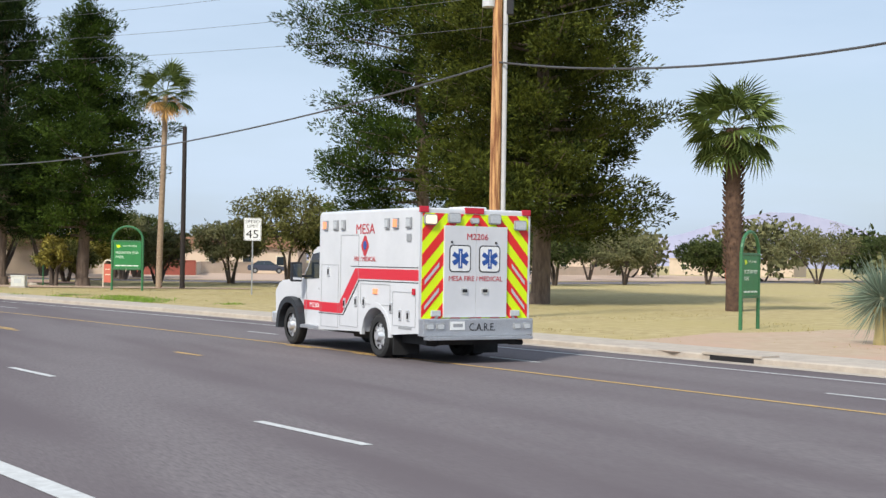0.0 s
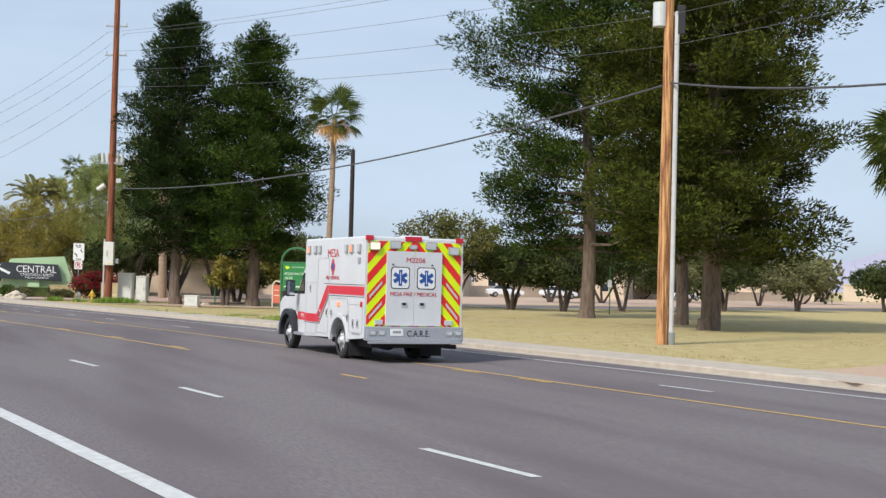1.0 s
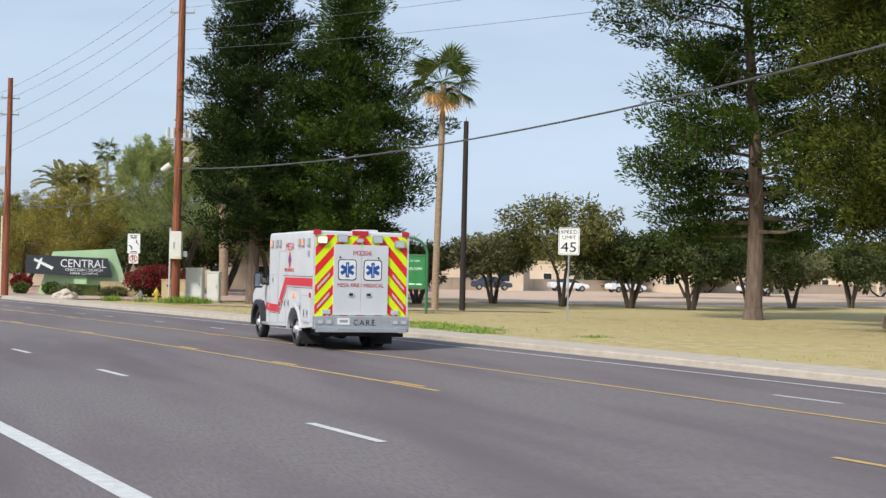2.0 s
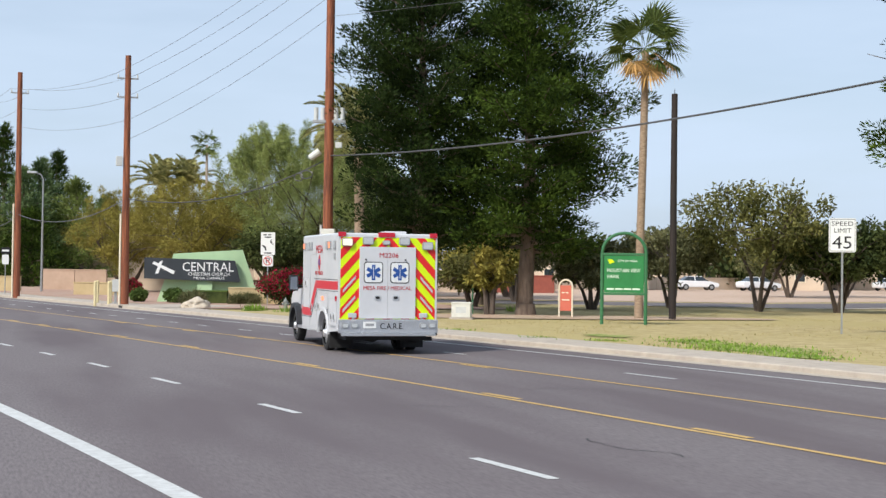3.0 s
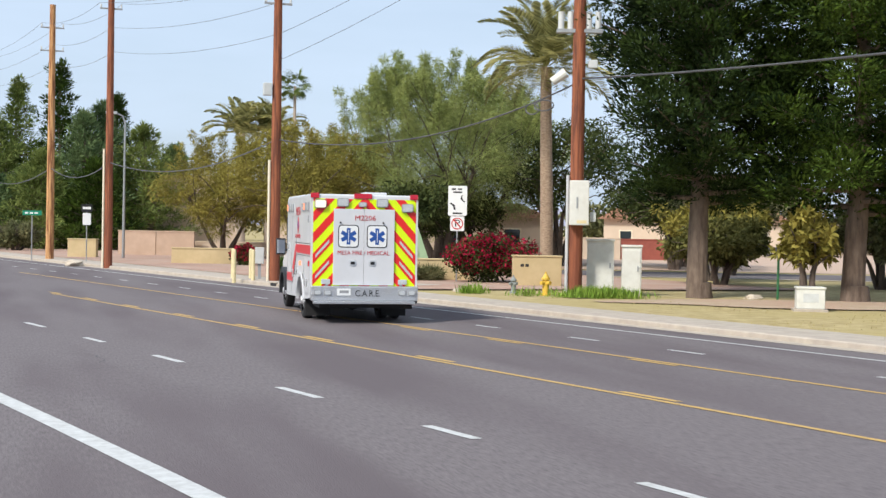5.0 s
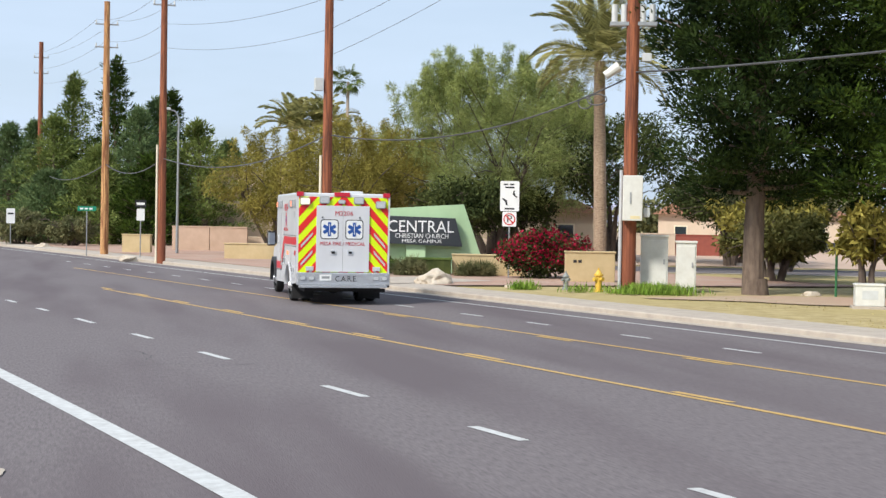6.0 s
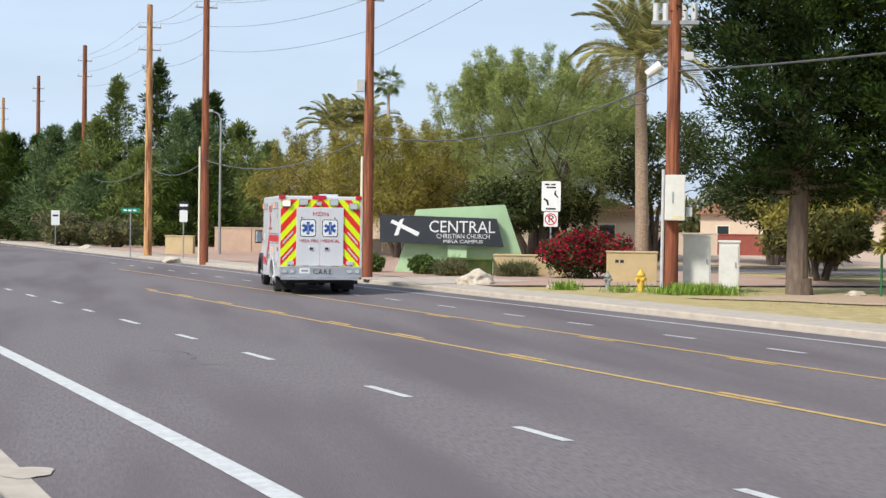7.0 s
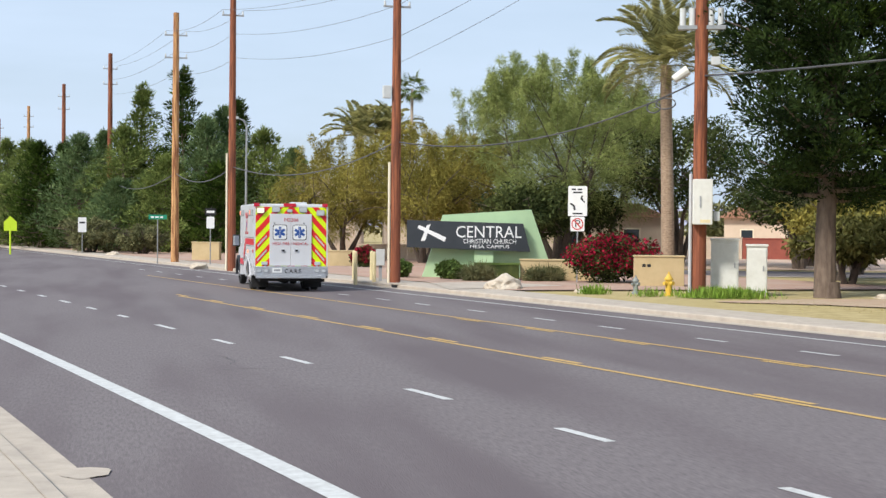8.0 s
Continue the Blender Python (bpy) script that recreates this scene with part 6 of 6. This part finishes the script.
text_part("rear_lettering", "MESA FIRE / MEDICAL", 0.13, M_TEXT_RED, amb, pose(-0.03, -0.05, 1.55), 1.16)
# lamps on the rear
for x, z, w, mt in ((-1.0, 2.62, 0.22, M_LENS_LIT), (-0.5, 2.66, 0.22, M_LENS_WHITE), (0.38, 2.66, 0.22, M_LENS_WHITE), (0.95, 2.56, 0.22, M_LENS_WHITE), (-0.06, 2.62, 0.14, M_LENS_WHITE)):
    hs = part("warning_lamp", plated(w + 0.04, 0.19 if w > 0.2 else 0.11, z, y=-0.01, r=0.04, t=0.05), M_GREY_TRIM, amb)
    hs.matrix_basis = pose(x, 0, 0)
    part("lens", plated(w, 0.15 if w > 0.2 else 0.08, z, y=-0.055, r=0.03, t=0.02), mt, hs)
for x, w in ((-1.12, 0.09), (-0.05, 0.2), (1.1, 0.09)):
    part("marker_lamp", boxed(x - w, x + w, -0.03, 0.03, HT - 0.09, HT + 0.02, bevel=0.012), M_LENS_RED, amb)
for x in (-0.86, 0.86):
    part("tail_lamp", boxed(x - 0.1, x + 0.1, -0.05, -0.005, 0.86, 0.97, bevel=0.015), M_LENS_WHITE, amb)
bp_ = part("rear_bumper", boxed(-1.19, 1.19, -0.16, 0.05, 0.50, 0.82, bevel=0.02), M_TREAD, amb, "diamond plate aluminium step bumper")
part("bumper_step", boxed(-1.15, 1.1, -0.3, -0.1, 0.44, 0.50, bevel=0.01), M_TREAD, amb)
for x in (-1.05, -0.83, 0.83, 1.05):
    lp = part("bumper_lamp", plated(0.17, 0.12, 0.68, y=-0.16, r=0.03, t=0.02), M_GREY_TRIM, bp_)
    lp.matrix_basis = pose(x, 0, 0)
    part("lens", plated(0.13, 0.085, 0.68, y=-0.178, r=0.025, t=0.012), M_LENS_WHITE, lp)
pt = part("number_plate", boxed(-0.62, -0.32, -0.175, -0.16, 0.62, 0.77), M_SIGN_WHITE, bp_)
part("plate_bar", boxed(-0.57, -0.37, -0.179, -0.175, 0.67, 0.73), M_GREY_TRIM, pt)
text_part("bumper_lettering", "C.A.R.E.", 0.2, M_BLACK, bp_, pose(0.06, -0.166, 0.66), 0.56)
part("side_bumper_end", boxed(1.1, 1.19, -0.1, 0.4, 0.45, 0.55), M_UNDER, amb)

# side details, both sides
for sx in (-1, 1):
    X = sx * W
    T = 0.005 if sx < 0 else -0.005
    up = [(0.02, 1.50), (0.02, 1.70), (2.55, 1.70), (3.25, 0.99), (LB - 0.02, 0.99), (LB - 0.02, 0.79), (3.12, 0.79), (2.42, 1.50)]
    part("stripe", sided(up, X, T), M_RED_STRIPE, amb, "red vinyl side stripe")
    part("stripe_edge", sided([(0.02, 1.73), (0.02, 1.745), (2.75, 1.745), (2.75, 1.73)], X, T), M_BLACK, amb)
    part("stripe_edge", sided([(0.02, 1.455), (0.02, 1.47), (2.4, 1.47), (3.08, 0.77), (LB, 0.77), (LB, 0.755), (3.05, 0.755), (2.36, 1.455)], X, T), M_BLACK, amb)
    part("stripe", sided(rect(LB + 0.02, 5.4, 0.79, 0.99), sx * 0.98, T), M_RED_STRIPE, cab)
    text_part("door_number", "M2206", 0.15, M_SIGN_WHITE, cab, pose(sx * 0.988, 4.85, 0.89, 0, 0, -90 * sx * -1 if sx > 0 else -90), 0.5)
    turn = -90 if sx < 0 else 90
    xo = X + sx * 0.006
    text_part("side_lettering", "MESA", 0.28, M_TEXT_RED, amb, pose(xo, 2.15, 2.46, 0, 0, turn), 0.78)
    text_part("side_lettering", "FIRE / MEDICAL", 0.13, M_TEXT_RED, amb, pose(xo, 2.15, 1.88, 0, 0, turn), 0.92)
    bm = bmesh.new()
    side_panel(bm, [(2.15 + 0.13 * math.cos(a) * (1 + 0.25 * math.cos(4 * a)), 2.14 + 0.20 * math.sin(a)) for a in np.linspace(0, math.tau, 24, endpoint=False)], X, T)
    em = part("emblem", bm, M_TEXT_RED, amb, "red and blue shield emblem")
    part("emblem_core", sided([(2.15 + 0.07 * math.cos(a), 2.15 + 0.09 * math.sin(a)) for a in np.linspace(0, math.tau, 14, endpoint=False)], X + sx * 0.005, T), M_STAR_BLUE, em)
    for yy, mt, w in ((3.9, M_LENS_ORANGE, 0.20), (3.42, M_LENS_WHITE, 0.20), (3.08, M_LENS_WHITE, 0.17), (1.22, M_LENS_WHITE, 0.17), (0.88, M_LENS_ORANGE, 0.20), (0.38, M_LENS_WHITE, 0.20)):
        hs = part("side_lamp", boxed(min(X, X + sx * 0.04), max(X, X + sx * 0.04), yy - w / 2, yy + w / 2, 2.46, 2.66, bevel=0.015), M_GREY_TRIM, amb)
        part("lens", boxed(min(X + sx * 0.03, X + sx * 0.05), max(X + sx * 0.03, X + sx * 0.05), yy - w / 2 + 0.03, yy + w / 2 - 0.03, 2.49, 2.63), mt, hs)
    part("side_vent", boxed(min(X, X + sx * 0.02), max(X, X + sx * 0.02), 0.3, 0.46, 2.22, 2.36), M_GREY_TRIM, amb)
    # compartment doors as slightly proud panels with handles
    for y0, y1, z0, z1 in ((2.42, 3.2, 0.55, 2.35), (3.3, 4.08, 0.5, 1.75), (0.12, 0.98, 0.66, 1.28), (1.1, 2.3, 1.02, 1.4)):
        bm = bmesh.new()
        t_ = 0.010
        for a in ((y0, y1, z1, z1 + t_), (y0, y1, z0 - t_, z0), (y0 - t_, y0, z0, z1), (y1, y1 + t_, z0, z1)):
            box(bm, min(X, X + sx * 0.006), max(X, X + sx * 0.006), a[0], a[1], a[2], a[3])
        part("door_seal", bm, M_GREY_TRIM, amb)
    for yy, zz in ((2.5, 1.05), (3.0, 1.0), (3.75, 1.62), (1.05, 0.98), (2.15, 1.05), (0.38, 0.86), (0.68, 0.86)):
        hd = part("compartment_latch", boxed(min(X, X + sx * 0.02), max(X, X + sx * 0.02), yy - 0.05, yy + 0.05, zz - 0.1, zz + 0.1, bevel=0.008), M_CHROME, amb)
        part("latch_recess", boxed(min(X + sx * 0.015, X + sx * 0.024), max(X + sx * 0.015, X + sx * 0.024), yy - 0.03, yy + 0.03, zz - 0.06, zz + 0.05), M_BLACK, hd)
    part("turn_lamp", boxed(min(X, X + sx * 0.03), max(X, X + sx * 0.03), 1.6, 1.76, 1.22, 1.32, bevel=0.01), M_LENS_ORANGE, amb)
    part("side_marker", boxed(min(X, X + sx * 0.03), max(X, X + sx * 0.03), 0.12, 0.22, 1.24, 1.36, bevel=0.01), M_LENS_RED, amb)
    bars_bm = sided(rect(0.25, 0.75, 0.60, 0.64), X, T)
    part("side_writing", bars_bm, M_GREY_TRIM, amb)
    # chrome lip round the rear arch
    bm = bmesh.new()
    for k in range(14):
        a0, a1 = radians(k * 180 / 14), radians((k + 1) * 180 / 14)
        q = [(RW + r_0 * math.cos(a), 0.42 + r_0 * math.sin(a)) for r_0, a in ((0.545, a0), (0.63, a0), (0.63, a1), (0.545, a1))]
        v = [bm.verts.new((X + sx * 0.018, y, z)) for y, z in q]
        u = [bm.verts.new((X - sx * 0.05, y, z)) for y, z in q]
        bm.faces.new(v)
        for i in range(4):
            bm.faces.new((v[i], u[i], u[(i + 1) % 4], v[(i + 1) % 4]))
    bmesh.ops.recalc_face_normals(bm, faces=bm.faces)
    part("arch_lip", bm, M_BODY, amb)


def road_wheel(x, y, sx, dual):
    """A wheel whose origin is its hub."""
    w = new("wheel")
    w.parent = amb
    w.matrix_basis = pose(x, y, WR)
    bm = bmesh.new()
    for off in ((0.0, -0.30) if dual else (0.0,)):
        o = off * sx
        prof = [(-0.11, 0.26), (-0.12, 0.36), (-0.09, 0.41), (0, WR), (0.09, 0.41), (0.12, 0.36), (0.11, 0.26)]
        n = 28
        rings = [[bm.verts.new((o + px_, pr * math.cos(k * math.tau / n), pr * math.sin(k * math.tau / n))) for k in range(n)] for px_, pr in prof]
        for a, b in zip(rings, rings[1:]):
            for k in range(n):
                bm.faces.new((a[k], a[(k + 1) % n], b[(k + 1) % n], b[k]))
    bmesh.ops.recalc_face_normals(bm, faces=bm.faces)
    part("tyre", bm, M_RUBBER, w)
    bm = bmesh.new()
    rod(bm, (-0.08 * sx, 0, 0), (0.07 * sx, 0, 0), 0.262, 0.262, 24)
    rod(bm, (0.05 * sx, 0, 0), (0.16 * sx, 0, 0), 0.135, 0.085, 16)
    for k in range(8):
        a = k * math.tau / 8
        rod(bm, (0.06 * sx, 0.15 * math.cos(a), 0.15 * math.sin(a)), (0.10 * sx, 0.15 * math.cos(a), 0.15 * math.sin(a)), 0.022, 0.018, 6)
    part("rim", bm, M_CHROME, w)
    bm = bmesh.new()
    for k in range(8):
        a = (k + 0.5) * math.tau / 8
        rod(bm, (0.066 * sx, 0.205 * math.cos(a), 0.205 * math.sin(a)), (0.074 * sx, 0.205 * math.cos(a), 0.205 * math.sin(a)), 0.032, 0.032, 8)
    part("hand_hole", bm, M_BLACK, w)
    return w


WHEELS = [(road_wheel(sx * (0.92 if y == FW else 1.02), y, sx, y == RW), sx * (0.92 if y == FW else 1.02), y) for sx in (-1, 1) for y in (RW, FW)]

# seconds, x, y of the rear bumper's middle, heading right of +y
DRIVE = [(0.0, 28.67, -4.78, -1.9),
         (0.5, 27.88, -0.89, -2.6),
         (1.0, 27.05, 2.83, -2.6),
         (1.2, 27.12, 5.18, -3.5),
         (2.3, 24.00, 23.01, 1.6),
         (2.5, 23.48, 25.66, 1.9),
         (3.0, 22.30, 29.37, 2.0),
         (3.5, 21.33, 35.27, 2.7),
         (4.0, 20.40, 40.21, 3.3),
         (4.5, 18.87, 43.36, 5.5),
         (6.0, 17.54, 51.26, 2.8),
         (6.5, 17.17, 53.90, 1.1),
         (7.0, 16.67, 56.04, 1.2),
         (8.0, 15.61, 61.07, -0.6)]


def travelled(t):
    d, prev = 0.0, DRIVE[0]
    for r in DRIVE[1:]:
        step = math.hypot(r[1] - prev[1], r[2] - prev[2])
        if t <= r[0]:
            return d + step * (t - prev[0]) / (r[0] - prev[0])
        d, prev = d + step, r
    return d


def motions():
    walk(amb, [(t, pose(x, y, 0.0, 0, 0, -a)) for t, x, y, a in DRIVE])
    for w, x, y in WHEELS:
        rows = []
        for k in range(0, 121):
            t = k / 15
            rows.append((t, pose(x, y, WR, -math.degrees(travelled(t) / WR))))
        walk(w, rows)


motions()
